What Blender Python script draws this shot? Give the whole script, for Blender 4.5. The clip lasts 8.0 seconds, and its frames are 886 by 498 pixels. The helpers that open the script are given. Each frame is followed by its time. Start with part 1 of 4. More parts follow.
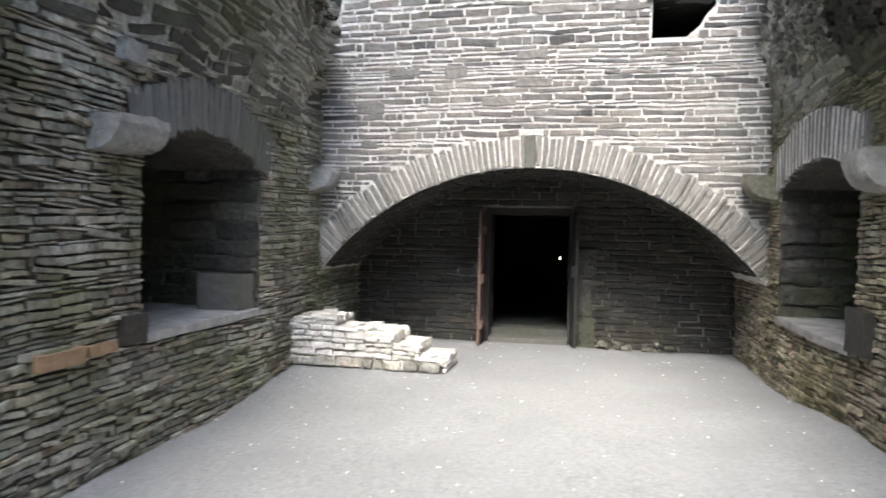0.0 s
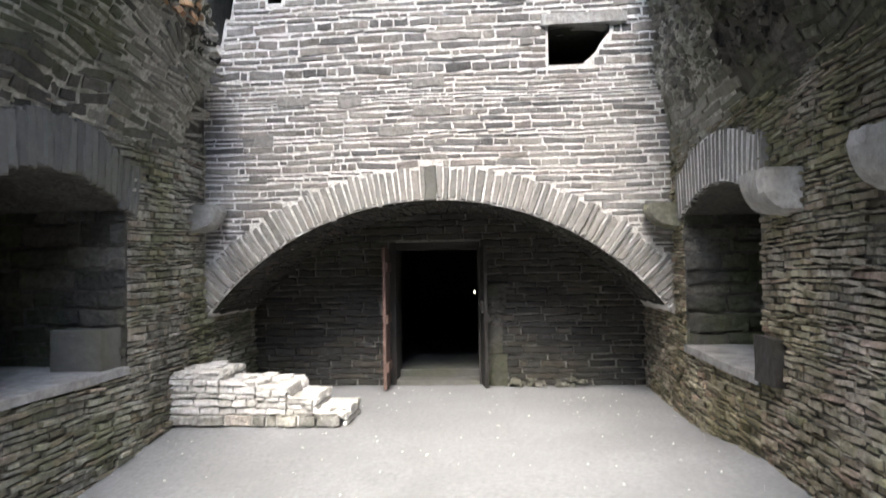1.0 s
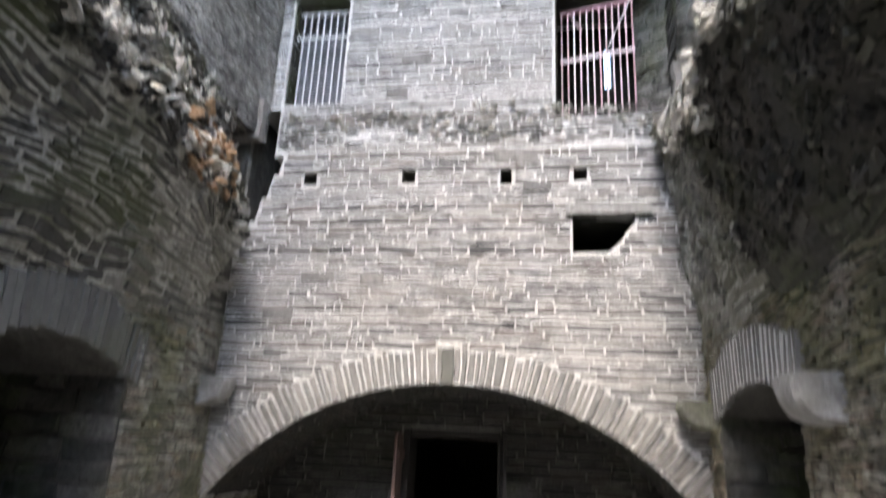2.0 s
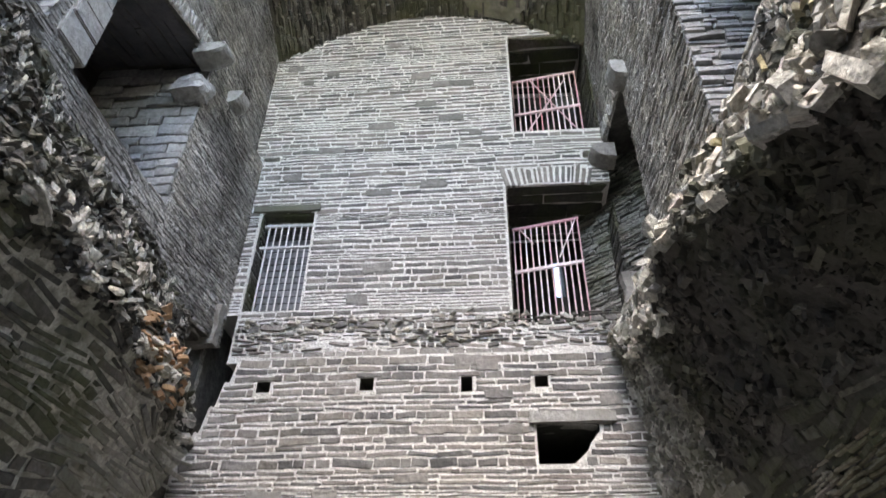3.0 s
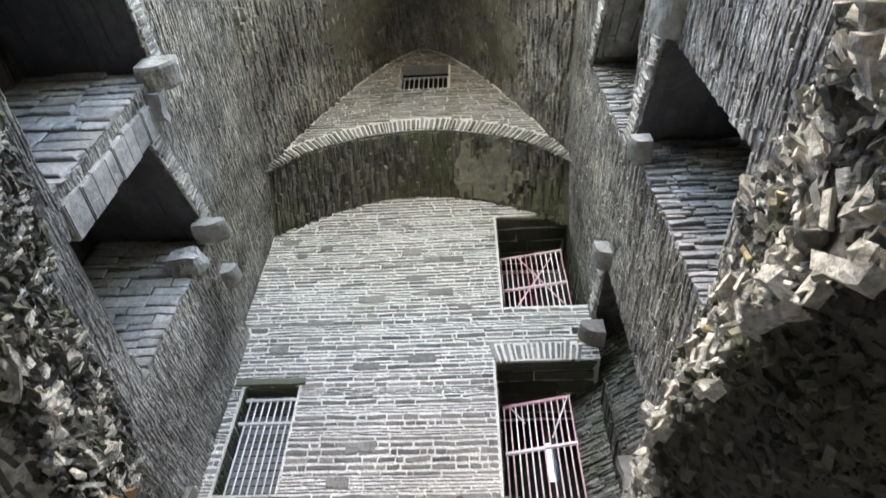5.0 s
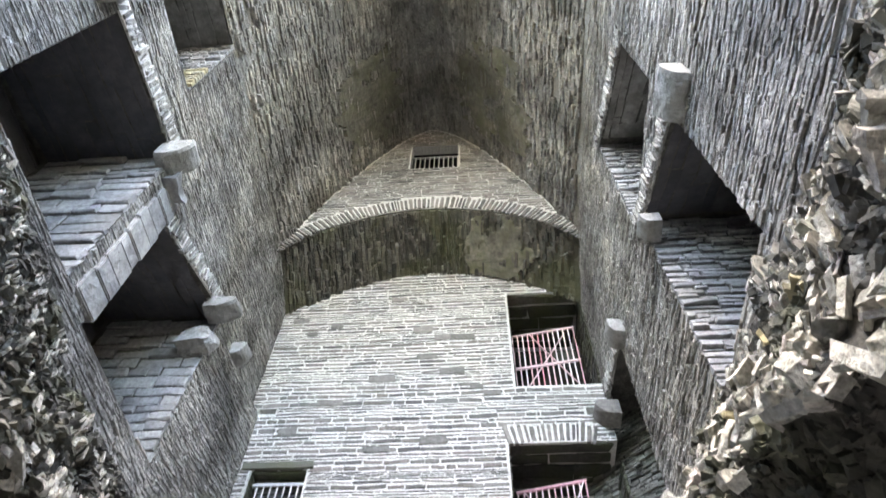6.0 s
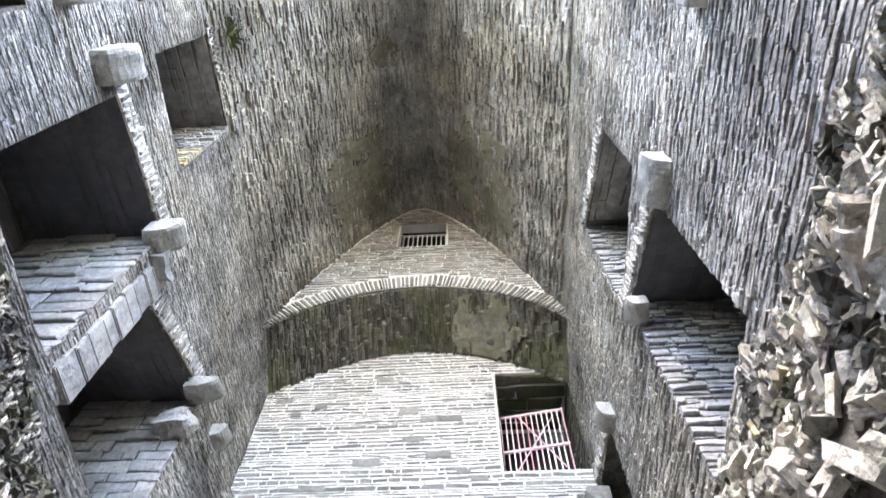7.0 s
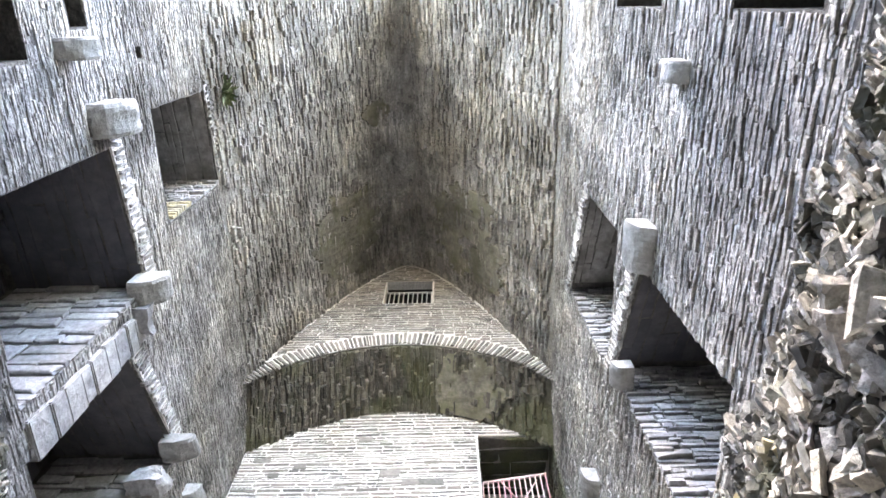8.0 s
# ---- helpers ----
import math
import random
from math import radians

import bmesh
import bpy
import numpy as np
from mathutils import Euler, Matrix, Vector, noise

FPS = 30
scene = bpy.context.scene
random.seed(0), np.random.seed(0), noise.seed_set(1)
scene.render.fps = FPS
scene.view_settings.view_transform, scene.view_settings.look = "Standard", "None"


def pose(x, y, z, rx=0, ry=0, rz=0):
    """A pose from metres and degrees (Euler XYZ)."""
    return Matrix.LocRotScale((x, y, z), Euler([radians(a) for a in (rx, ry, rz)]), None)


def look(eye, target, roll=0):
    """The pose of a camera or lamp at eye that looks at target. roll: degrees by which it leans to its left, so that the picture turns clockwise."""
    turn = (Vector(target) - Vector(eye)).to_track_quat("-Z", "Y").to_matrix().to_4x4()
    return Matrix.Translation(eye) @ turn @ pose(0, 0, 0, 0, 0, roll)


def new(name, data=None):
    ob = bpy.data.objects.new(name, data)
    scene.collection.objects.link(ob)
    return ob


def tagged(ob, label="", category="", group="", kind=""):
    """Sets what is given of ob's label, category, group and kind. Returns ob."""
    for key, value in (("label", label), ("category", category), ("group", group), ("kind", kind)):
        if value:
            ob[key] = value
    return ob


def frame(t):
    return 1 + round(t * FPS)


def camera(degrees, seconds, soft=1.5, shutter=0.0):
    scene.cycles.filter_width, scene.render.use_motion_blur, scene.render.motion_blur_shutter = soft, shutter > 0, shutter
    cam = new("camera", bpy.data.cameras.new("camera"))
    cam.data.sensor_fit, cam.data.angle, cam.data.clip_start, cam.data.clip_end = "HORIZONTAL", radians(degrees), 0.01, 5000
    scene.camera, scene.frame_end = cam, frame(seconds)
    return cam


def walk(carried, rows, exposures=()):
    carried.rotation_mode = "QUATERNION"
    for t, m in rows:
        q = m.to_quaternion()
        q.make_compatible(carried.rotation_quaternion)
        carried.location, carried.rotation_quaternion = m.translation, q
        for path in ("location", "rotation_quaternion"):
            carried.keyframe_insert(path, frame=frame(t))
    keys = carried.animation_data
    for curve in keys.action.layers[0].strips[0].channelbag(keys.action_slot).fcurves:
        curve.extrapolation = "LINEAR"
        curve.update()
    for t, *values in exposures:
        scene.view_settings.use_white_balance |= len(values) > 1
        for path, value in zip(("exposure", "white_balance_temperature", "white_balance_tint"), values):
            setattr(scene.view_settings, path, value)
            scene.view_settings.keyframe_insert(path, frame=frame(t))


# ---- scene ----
cam = camera(68.92, 8.0, shutter=0.5)
# seconds, eye x y z, yaw to the left of +y, pitch up, roll
ROWS = [
    (0.0, 0.729, -0.146, 1.545, 12.18, -1.47, 1.24),
    (0.5, 0.818, 0.155, 1.549, 8.00, -0.91, 0.96),
    (1.0, 0.872, 0.363, 1.567, 5.16, 1.68, -0.97),
    (1.5, 0.994, 0.553, 1.603, 8.51, 6.61, 1.09),
    (2.0, 1.101, 0.643, 1.633, 9.20, 17.50, 2.70),
    (2.2, 1.086, 0.631, 1.654, 8.05, 23.71, 2.51),
    (3.5, 0.951, 0.740, 1.630, 4.71, 38.64, 0.81),
    (4.0, 0.960, 0.727, 1.665, 4.24, 42.67, 0.91),
    (4.5, 0.974, 0.718, 1.709, 3.28, 47.16, 0.58),
    (6.0, 0.972, 0.664, 1.759, 5.82, 57.54, 2.31),
    (6.5, 0.988, 0.645, 1.785, 5.19, 60.99, 2.40),
    (7.0, 0.973, 0.610, 1.784, 3.97, 64.23, 1.18),
    (7.5, 0.975, 0.585, 1.784, 2.95, 67.07, 1.39),
    (8.0, 0.956, 0.560, 1.772, 0.81, 69.21, -0.31),
]


def aim(x, y, z, yaw, pitch, roll):
    a, b = radians(yaw), radians(pitch)
    way = Vector((-math.sin(a) * math.cos(b), math.cos(a) * math.cos(b), math.sin(b)))
    return look((x, y, z), Vector((x, y, z)) + way, roll)


EXPOSURES = [(0.0, 4.12, 7050, 7), (2.0, 3.98, 7250, 11), (3.5, 3.6, 7550, 10), (4.5, 3.7, 7600, 8), (6.0, 4.25, 7400, 10), (8.0, 4.8, 7250, 15)]
walk(cam, [(t, aim(*row)) for t, *row in ROWS], EXPOSURES)

# ---- sky and light ----
world = bpy.data.worlds.new("sky")
scene.world = world
world.use_nodes = True
wn = world.node_tree
sky = wn.nodes.new("ShaderNodeTexSky")
sky.sky_type, sky.sun_disc = "NISHITA", False
sky.sun_elevation, sky.sun_rotation = radians(55), radians(185)
wn.links.new(sky.outputs[0], wn.nodes["Background"].inputs[0])
wn.nodes["Background"].inputs[1].default_value = 0.15
sun_data = bpy.data.lights.new("sun", "SUN")
sun_data.energy, sun_data.angle, sun_data.color = 0.5, radians(30), (1.0, 0.97, 0.94)
sun = new("sun", sun_data)
sun.matrix_world = look((-0.7, -10, 15.1), (0.2, 0.6, 0))

# ---- materials ----


def material(name, colours, rough=0.85, grain=18.0, bump=0.5, stain=None, stain_amount=0.4, metal=0.0, blotch=1.3, contrast=0.38, grime=0.0, patch=0.0, tint=None):
    """A worn surface: colour picked for each piece from the ramp, broken up by grain and by large stains."""
    m = bpy.data.materials.new(name)
    m.use_nodes = True
    n, l = m.node_tree.nodes, m.node_tree.links
    b = n["Principled BSDF"]
    b.inputs["Roughness"].default_value, b.inputs["Metallic"].default_value = rough, metal
    geo, info = n.new("ShaderNodeNewGeometry"), n.new("ShaderNodeObjectInfo")
    add = n.new("ShaderNodeMath")
    add.operation = "ADD"
    l.new(geo.outputs["Random Per Island"], add.inputs[0])
    l.new(info.outputs["Random"], add.inputs[1])
    wrap = n.new("ShaderNodeMath")
    wrap.operation = "FRACT"
    l.new(add.outputs[0], wrap.inputs[0])
    ramp = n.new("ShaderNodeValToRGB")
    colours = colours if len(colours) > 1 else colours * 2
    while len(ramp.color_ramp.elements) < len(colours):
        ramp.color_ramp.elements.new(0.5)
    for k, (e, c) in enumerate(zip(ramp.color_ramp.elements, colours)):
        e.position, e.color = k / max(1, len(colours) - 1), (*c, 1)
    l.new(wrap.outputs[0], ramp.inputs[0])
    where = n.new("ShaderNodeNewGeometry")
    fine = n.new("ShaderNodeTexNoise")
    fine.inputs["Scale"].default_value, fine.inputs["Detail"].default_value, fine.inputs["Roughness"].default_value = grain, 6, 0.7
    l.new(where.outputs["Position"], fine.inputs["Vector"])
    broad = n.new("ShaderNodeTexNoise")
    broad.inputs["Scale"].default_value, broad.inputs["Detail"].default_value = blotch, 5
    l.new(where.outputs["Position"], broad.inputs["Vector"])
    value = n.new("ShaderNodeMapRange")
    value.inputs[1].default_value, value.inputs[2].default_value = 0.3, 0.7
    value.inputs[3].default_value, value.inputs[4].default_value = 1 - contrast, 1 + contrast
    l.new(fine.outputs[0], value.inputs[0])
    shade = n.new("ShaderNodeVectorMath")
    shade.operation = "SCALE"
    l.new(ramp.outputs[0], shade.inputs[0])
    l.new(value.outputs[0], shade.inputs[3])
    out = shade.outputs[0]
    if stain:
        spot = n.new("ShaderNodeMapRange")
        spot.inputs[1].default_value, spot.inputs[2].default_value = 0.46, 0.66
        spot.inputs[3].default_value, spot.inputs[4].default_value = 0.0, stain_amount
        l.new(broad.outputs[0], spot.inputs[0])
        mix = n.new("ShaderNodeMix")
        mix.data_type = "RGBA"
        l.new(spot.outputs[0], mix.inputs[0])
        l.new(out, mix.inputs[6])
        mix.inputs[7].default_value = (*stain, 1)
        out = mix.outputs[2]
    if grime:
        wide = n.new("ShaderNodeTexNoise")
        wide.inputs["Scale"].default_value, wide.inputs["Detail"].default_value, wide.inputs["Roughness"].default_value = 0.9, 7, 0.72
        stretch = n.new("ShaderNodeVectorMath")
        stretch.operation = "MULTIPLY"
        stretch.inputs[1].default_value = (1.0, 1.0, 0.45)
        l.new(where.outputs["Position"], stretch.inputs[0])
        l.new(stretch.outputs[0], wide.inputs["Vector"])
        dirt = n.new("ShaderNodeMapRange")
        dirt.inputs[1].default_value, dirt.inputs[2].default_value = 0.44, 0.6
        dirt.inputs[3].default_value, dirt.inputs[4].default_value = 1.0, 1.0 - grime
        l.new(wide.outputs[0], dirt.inputs[0])
        worn = n.new("ShaderNodeVectorMath")
        worn.operation = "SCALE"
        l.new(out, worn.inputs[0])
        l.new(dirt.outputs[0], worn.inputs[3])
        out = worn.outputs[0]
    if patch:
        # weathering in patches a metre or two across
        large = n.new("ShaderNodeTexNoise")
        large.inputs["Scale"].default_value, large.inputs["Detail"].default_value, large.inputs["Roughness"].default_value = 0.8, 8, 0.68
        l.new(where.outputs["Position"], large.inputs["Vector"])
        worn_by = n.new("ShaderNodeMapRange")
        worn_by.inputs[1].default_value, worn_by.inputs[2].default_value = 0.38, 0.62
        worn_by.inputs[3].default_value, worn_by.inputs[4].default_value = 1.0 - patch, 1.0 + patch
        l.new(large.outputs[0], worn_by.inputs[0])
        spread = n.new("ShaderNodeVectorMath")
        spread.operation = "SCALE"
        l.new(out, spread.inputs[0])
        l.new(worn_by.outputs[0], spread.inputs[3])
        out = spread.outputs[0]
        if tint:
            hue = n.new("ShaderNodeTexNoise")
            hue.inputs["Scale"].default_value, hue.inputs["Detail"].default_value = 0.55, 6
            l.new(where.outputs["Position"], hue.inputs["Vector"])
            share = n.new("ShaderNodeMapRange")
            share.inputs[1].default_value, share.inputs[2].default_value = 0.45, 0.6
            l.new(hue.outputs[0], share.inputs[0])
            dye = n.new("ShaderNodeMix")
            dye.data_type, dye.blend_type = "RGBA", "MULTIPLY"
            l.new(share.outputs[0], dye.inputs[0])
            l.new(out, dye.inputs[6])
            dye.inputs[7].default_value = (*tint, 1)
            out = dye.outputs[2]
    l.new(out, b.inputs["Base Color"])
    if bump:
        relief = n.new("ShaderNodeBump")
        relief.inputs["Strength"].default_value, relief.inputs["Distance"].default_value = bump, 0.03
        mid = n.new("ShaderNodeTexNoise")
        mid.inputs["Scale"].default_value, mid.inputs["Detail"].default_value = grain * 0.45, 3
        l.new(where.outputs["Position"], mid.inputs["Vector"])
        both = n.new("ShaderNodeMath")
        both.operation = "MULTIPLY_ADD"
        l.new(mid.outputs[0], both.inputs[0])
        both.inputs[1].default_value = 2.0
        l.new(fine.outputs[0], both.inputs[2])
        l.new(both.outputs[0], relief.inputs["Height"])
        l.new(relief.outputs[0], b.inputs["Normal"])
    return m


SLATE_PALE = material("pointed_slate", [(0.065, 0.065, 0.065), (0.15, 0.143, 0.137), (0.21, 0.186, 0.17), (0.095, 0.095, 0.097), (0.26, 0.242, 0.218), (0.125, 0.117, 0.104)], stain=(0.4, 0.39, 0.365), stain_amount=0.32, grime=0.2, blotch=2.2)
SLATE_DARK = material("weathered_slate", [(0.17, 0.167, 0.142), (0.38, 0.37, 0.32), (0.28, 0.275, 0.235), (0.47, 0.455, 0.39), (0.33, 0.275, 0.215), (0.3, 0.305, 0.25)], stain=(0.16, 0.18, 0.07), stain_amount=0.6, grime=0.5, contrast=0.5, patch=0.2)
SLATE_HIGH = material("upper_slate", [(0.19, 0.187, 0.18), (0.37, 0.36, 0.34), (0.25, 0.246, 0.238), (0.5, 0.49, 0.465), (0.28, 0.268, 0.248), (0.42, 0.41, 0.39), (0.22, 0.217, 0.21)], stain=(0.5, 0.485, 0.445), stain_amount=0.7, blotch=8.0, grime=0.45, contrast=0.7, grain=26, bump=1.0, patch=0.38, tint=(1.0, 0.97, 0.9))
SLATE_BROWN = material("mossy_brown_slate", [(0.2, 0.185, 0.15), (0.36, 0.33, 0.27), (0.27, 0.25, 0.2), (0.42, 0.39, 0.33), (0.34, 0.26, 0.22), (0.25, 0.25, 0.18)], stain=(0.2, 0.2, 0.09), stain_amount=0.65, grime=0.4, contrast=0.5, bump=0.9, patch=0.3, tint=(0.97, 0.95, 0.84))
PLASTER = material("bare_lime_plaster", [(0.2, 0.192, 0.16)], grain=9, bump=0.9, stain=(0.14, 0.145, 0.085), stain_amount=0.8, contrast=0.45, blotch=3.0, grime=0.4)
RUBBLE = material("broken_stone", [(0.19, 0.19, 0.182), (0.48, 0.475, 0.445), (0.66, 0.635, 0.565), (0.28, 0.28, 0.255), (0.6, 0.56, 0.475), (0.43, 0.39, 0.365), (0.36, 0.38, 0.325)], bump=1.0, stain=(0.2, 0.2, 0.155), stain_amount=0.5, grain=22, contrast=0.6, blotch=5.0)
# rubble with the shade of undersides and gaps in its colour, some moss
RUBBLE_SHADED = material("shaded_rubble", [(0.035, 0.035, 0.032), (0.08, 0.077, 0.068), (0.15, 0.142, 0.123), (0.05, 0.05, 0.044)], bump=0.8, stain=(0.085, 0.095, 0.04), stain_amount=0.55)
MORTAR_PALE = material("lime_mortar", [(0.68, 0.668, 0.64)], grain=40, bump=0.8, stain=(0.48, 0.47, 0.44), stain_amount=0.45)
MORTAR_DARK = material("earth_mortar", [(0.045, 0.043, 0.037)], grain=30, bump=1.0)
MORTAR_WALL = material("weathered_earth_mortar", [(0.1, 0.096, 0.085)], grain=22, bump=1.0, contrast=0.5, stain=(0.045, 0.043, 0.037), stain_amount=0.7, blotch=4.0)
MORTAR_HAUNCH = material("weathered_mortar", [(0.43, 0.42, 0.375)], grain=20, bump=1.0, stain=(0.1, 0.11, 0.06), stain_amount=0.75, blotch=3.0, contrast=0.6)
MORTAR_GREY = material("grey_mortar", [(0.27, 0.265, 0.245)], grain=30, bump=1.0)
# stone inside the high openings, their shade put into its colour
SHADED_COAT = material("shaded_smoothed_stone", [(0.07, 0.07, 0.078), (0.095, 0.095, 0.103), (0.08, 0.08, 0.088)], grain=7, bump=0.5, stain=(0.05, 0.05, 0.052), stain_amount=0.6, contrast=0.3, blotch=2.0)
# the same stone made paler for openings that look lit inside
LIT_COAT = material("lit_smoothed_stone", [(0.2, 0.195, 0.185), (0.28, 0.272, 0.255), (0.24, 0.233, 0.22)], grain=8, bump=0.8, stain=(0.12, 0.115, 0.1), stain_amount=0.7, contrast=0.4, blotch=2.5)
DRESSED = material("dressed_stone", [(0.27, 0.27, 0.262), (0.33, 0.325, 0.31)], grain=16, bump=0.7, stain=(0.16, 0.16, 0.135), stain_amount=0.6, contrast=0.35, blotch=4.0)
SILL = material("slate_slab", [(0.26, 0.26, 0.262), (0.36, 0.36, 0.352), (0.3, 0.3, 0.305)], grain=16, bump=0.7, stain=(0.5, 0.495, 0.47), stain_amount=0.5, contrast=0.35, blotch=3.5, grime=0.3)
WHITE = material("limewashed_stone", [(0.62, 0.61, 0.59), (0.72, 0.71, 0.69), (0.5, 0.49, 0.46)], grain=25, bump=0.5, stain=(0.4, 0.39, 0.36), stain_amount=0.3)
GRIT = material("floor_grit", [(0.245, 0.253, 0.263)], grain=26, bump=0.3, contrast=0.22, stain=(0.19, 0.196, 0.204), stain_amount=0.7, blotch=1.6, patch=0.1)
TIMBER = material("red_timber", [(0.12, 0.075, 0.062), (0.15, 0.095, 0.08)], rough=0.7, grain=25, bump=0.3)
DARKWOOD = material("dark_timber", [(0.018, 0.017, 0.016), (0.026, 0.024, 0.022)], rough=0.75, grain=25, bump=0.3)
STEEL = material("galvanised_bar", [(0.5, 0.5, 0.5)], rough=0.5, grain=60, bump=0.1, metal=0.3)
PINK = material("pale_red_bar", [(0.5, 0.14, 0.19), (0.8, 0.72, 0.73), (0.66, 0.4, 0.43), (0.85, 0.8, 0.8), (0.58, 0.24, 0.28)], rough=0.55, grain=60, bump=0.1)
# shade of recesses and chambers put into the slate colour; also dark quoins
SLATE_DARK_SHADED = material("dark_shaded_slate", [(0.018, 0.018, 0.017), (0.038, 0.038, 0.035), (0.028, 0.027, 0.026), (0.065, 0.057, 0.046)], stain=(0.045, 0.05, 0.028), stain_amount=0.5)
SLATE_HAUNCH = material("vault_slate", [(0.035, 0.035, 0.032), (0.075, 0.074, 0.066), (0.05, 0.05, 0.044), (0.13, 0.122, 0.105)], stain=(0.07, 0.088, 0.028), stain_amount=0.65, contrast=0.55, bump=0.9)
# darkest stone colour, painting deep shade on the haunches
SHADED_ROCK = material("deep_shade_stone", [(0.016, 0.016, 0.015), (0.04, 0.038, 0.034), (0.085, 0.08, 0.07), (0.024, 0.024, 0.021)], bump=0.8, stain=(0.05, 0.056, 0.026), stain_amount=0.5)
RUNNEL = material("grey_vault_stone", [(0.09, 0.09, 0.082), (0.2, 0.195, 0.175), (0.3, 0.29, 0.26), (0.13, 0.13, 0.118)], bump=0.8, stain=(0.1, 0.11, 0.05), stain_amount=0.5)
SLATE_BLUE = material("blue_grey_slate", [(0.24, 0.24, 0.245), (0.4, 0.4, 0.405), (0.3, 0.3, 0.305), (0.47, 0.465, 0.46)], stain=(0.2, 0.195, 0.17), stain_amount=0.5, grime=0.3, contrast=0.4)
SLATE_BLOCK = material("squared_grey_stone", [(0.15, 0.146, 0.14), (0.2, 0.192, 0.18), (0.24, 0.225, 0.21)], stain=(0.3, 0.29, 0.27), stain_amount=0.4, contrast=0.35)
LINTEL = material("grey_lintel_slate", [(0.1, 0.1, 0.093), (0.14, 0.14, 0.128)], grain=12, bump=0.4, stain=(0.1, 0.108, 0.06), stain_amount=0.6, contrast=0.16)
BOARD = material("grey_board", [(0.13, 0.135, 0.15), (0.2, 0.205, 0.22), (0.16, 0.165, 0.18)], rough=0.8, grain=20, bump=0.3)
YELLOW = material("lichened_stone", [(0.46, 0.39, 0.21), (0.4, 0.36, 0.25), (0.36, 0.34, 0.28)], grain=16, bump=0.8, contrast=0.5, stain=(0.3, 0.28, 0.2), stain_amount=0.5, blotch=5.0)
OCHRE = material("rusty_stone", [(0.27, 0.155, 0.085), (0.33, 0.22, 0.13)], grain=14, bump=0.5, stain=(0.3, 0.22, 0.15))
FERN = material("fern_leaf", [(0.09, 0.12, 0.05), (0.13, 0.16, 0.08)], rough=0.6, bump=0.1)

# ---- stone pieces ----
rng = np.random.default_rng(7)
XL, XR, YF, YU, YA = -2.52, 2.72, 7.5, 7.62, 6.5
X, Y, Z = np.eye(3)


def unit_stone(k):
    """A flat slate with an uneven outline and a worn front, one unit long, high and deep."""
    g = np.random.default_rng(100 + k)
    ring = np.array([(-0.5, -0.5), (-0.1, -0.5), (0.22, -0.5), (0.5, -0.5), (0.5, 0.5), (0.15, 0.5), (-0.2, 0.5), (-0.5, 0.5)])
    body = ring + g.uniform(-0.05, 0.05, (8, 2)) * [1, 2.4]
    face = body * [0.955, 0.78] + g.uniform(-0.03, 0.03, (8, 2)) * [1, 2.8]
    tilt = g.uniform(-0.12, 0.12, 2)
    verts = [(*p, -0.4) for p in ring * 0.96] + [(*p, 0.68 + g.uniform(-0.1, 0.1)) for p in body] + [(*p, 1.0 + p[0] * tilt[0] + p[1] * tilt[1] + g.uniform(-0.06, 0.06)) for p in face]
    faces = []
    for a in (0, 8):
        faces += [(a + i, a + (i + 1) % 8, a + 8 + (i + 1) % 8, a + 8 + i) for i in range(8)]
    faces += [(16, 17, 22, 23), (17, 18, 21, 22), (18, 19, 20, 21)]
    return np.array(verts), faces


def unit_rock(k):
    """A broken angular block, about one unit across."""
    g = np.random.default_rng(300 + k)
    bm = bmesh.new()
    for p in g.normal(size=(17, 3)):
        p = p / np.abs(p).max() ** 0.9 * g.uniform(0.6, 0.85)
        bm.verts.new(p * 0.5)
    res = bmesh.ops.convex_hull(bm, input=bm.verts)
    bmesh.ops.delete(bm, geom=[v for v in bm.verts if not v.link_faces], context="VERTS")
    bm.verts.index_update()
    verts, faces = np.array([v.co[:] for v in bm.verts]), [tuple(v.index for v in f.verts) for f in bm.faces]
    bm.free()
    return verts, faces


def unit_shard(k):
    """A split slab of slate: an irregular outline between two rough beds."""
    g = np.random.default_rng(500 + k)
    n = int(g.integers(5, 8))
    turn = np.sort(g.uniform(0, 6.28, n) * 0.35 + np.arange(n) * 6.28 / n * 0.65)
    r = g.uniform(0.34, 0.56, n)
    low = np.c_[r * np.cos(turn), r * np.sin(turn), g.uniform(-0.55, -0.35, n)]
    high = np.c_[r * np.cos(turn) * g.uniform(0.7, 1.0, n), r * np.sin(turn) * g.uniform(0.7, 1.0, n), g.uniform(0.25, 0.6, n)]
    faces = [(i, (i + 1) % n, n + (i + 1) % n, n + i) for i in range(n)] + [tuple(range(n))[::-1], tuple(range(n, 2 * n))]
    return np.concatenate([low, high]), faces


SHARDS = [unit_shard(k) for k in range(16)]
STONES = [unit_stone(k) for k in range(24)]
ROCKS = [unit_rock(k) for k in range(12)]
MESHES = {}


def piece_mesh(pool, k, mat):
    key = (id(pool), k, mat.name)
    if key not in MESHES:
        me = bpy.data.meshes.new("stone")
        me.from_pydata(pool[k][0].tolist(), [], pool[k][1])
        me.materials.append(mat)
        MESHES[key] = me
    return MESHES[key]


def joined(name, pool, pieces, mat, parent):
    """Many pieces as one mesh. A piece: (kind, place, 3x3 axes with their lengths)."""
    verts, faces, base = [], [], 0
    for k, at, axes in pieces:
        v, f = pool[k]
        verts.append(v @ axes + at)
        faces += [tuple(i + base for i in q) for q in f]
        base += len(v)
    me = bpy.data.meshes.new(name)
    me.from_pydata(np.concatenate(verts).tolist(), [], faces)
    me.materials.append(mat)
    ob = new(name, me)
    ob.parent = parent
    return tagged(ob, kind="stuff")


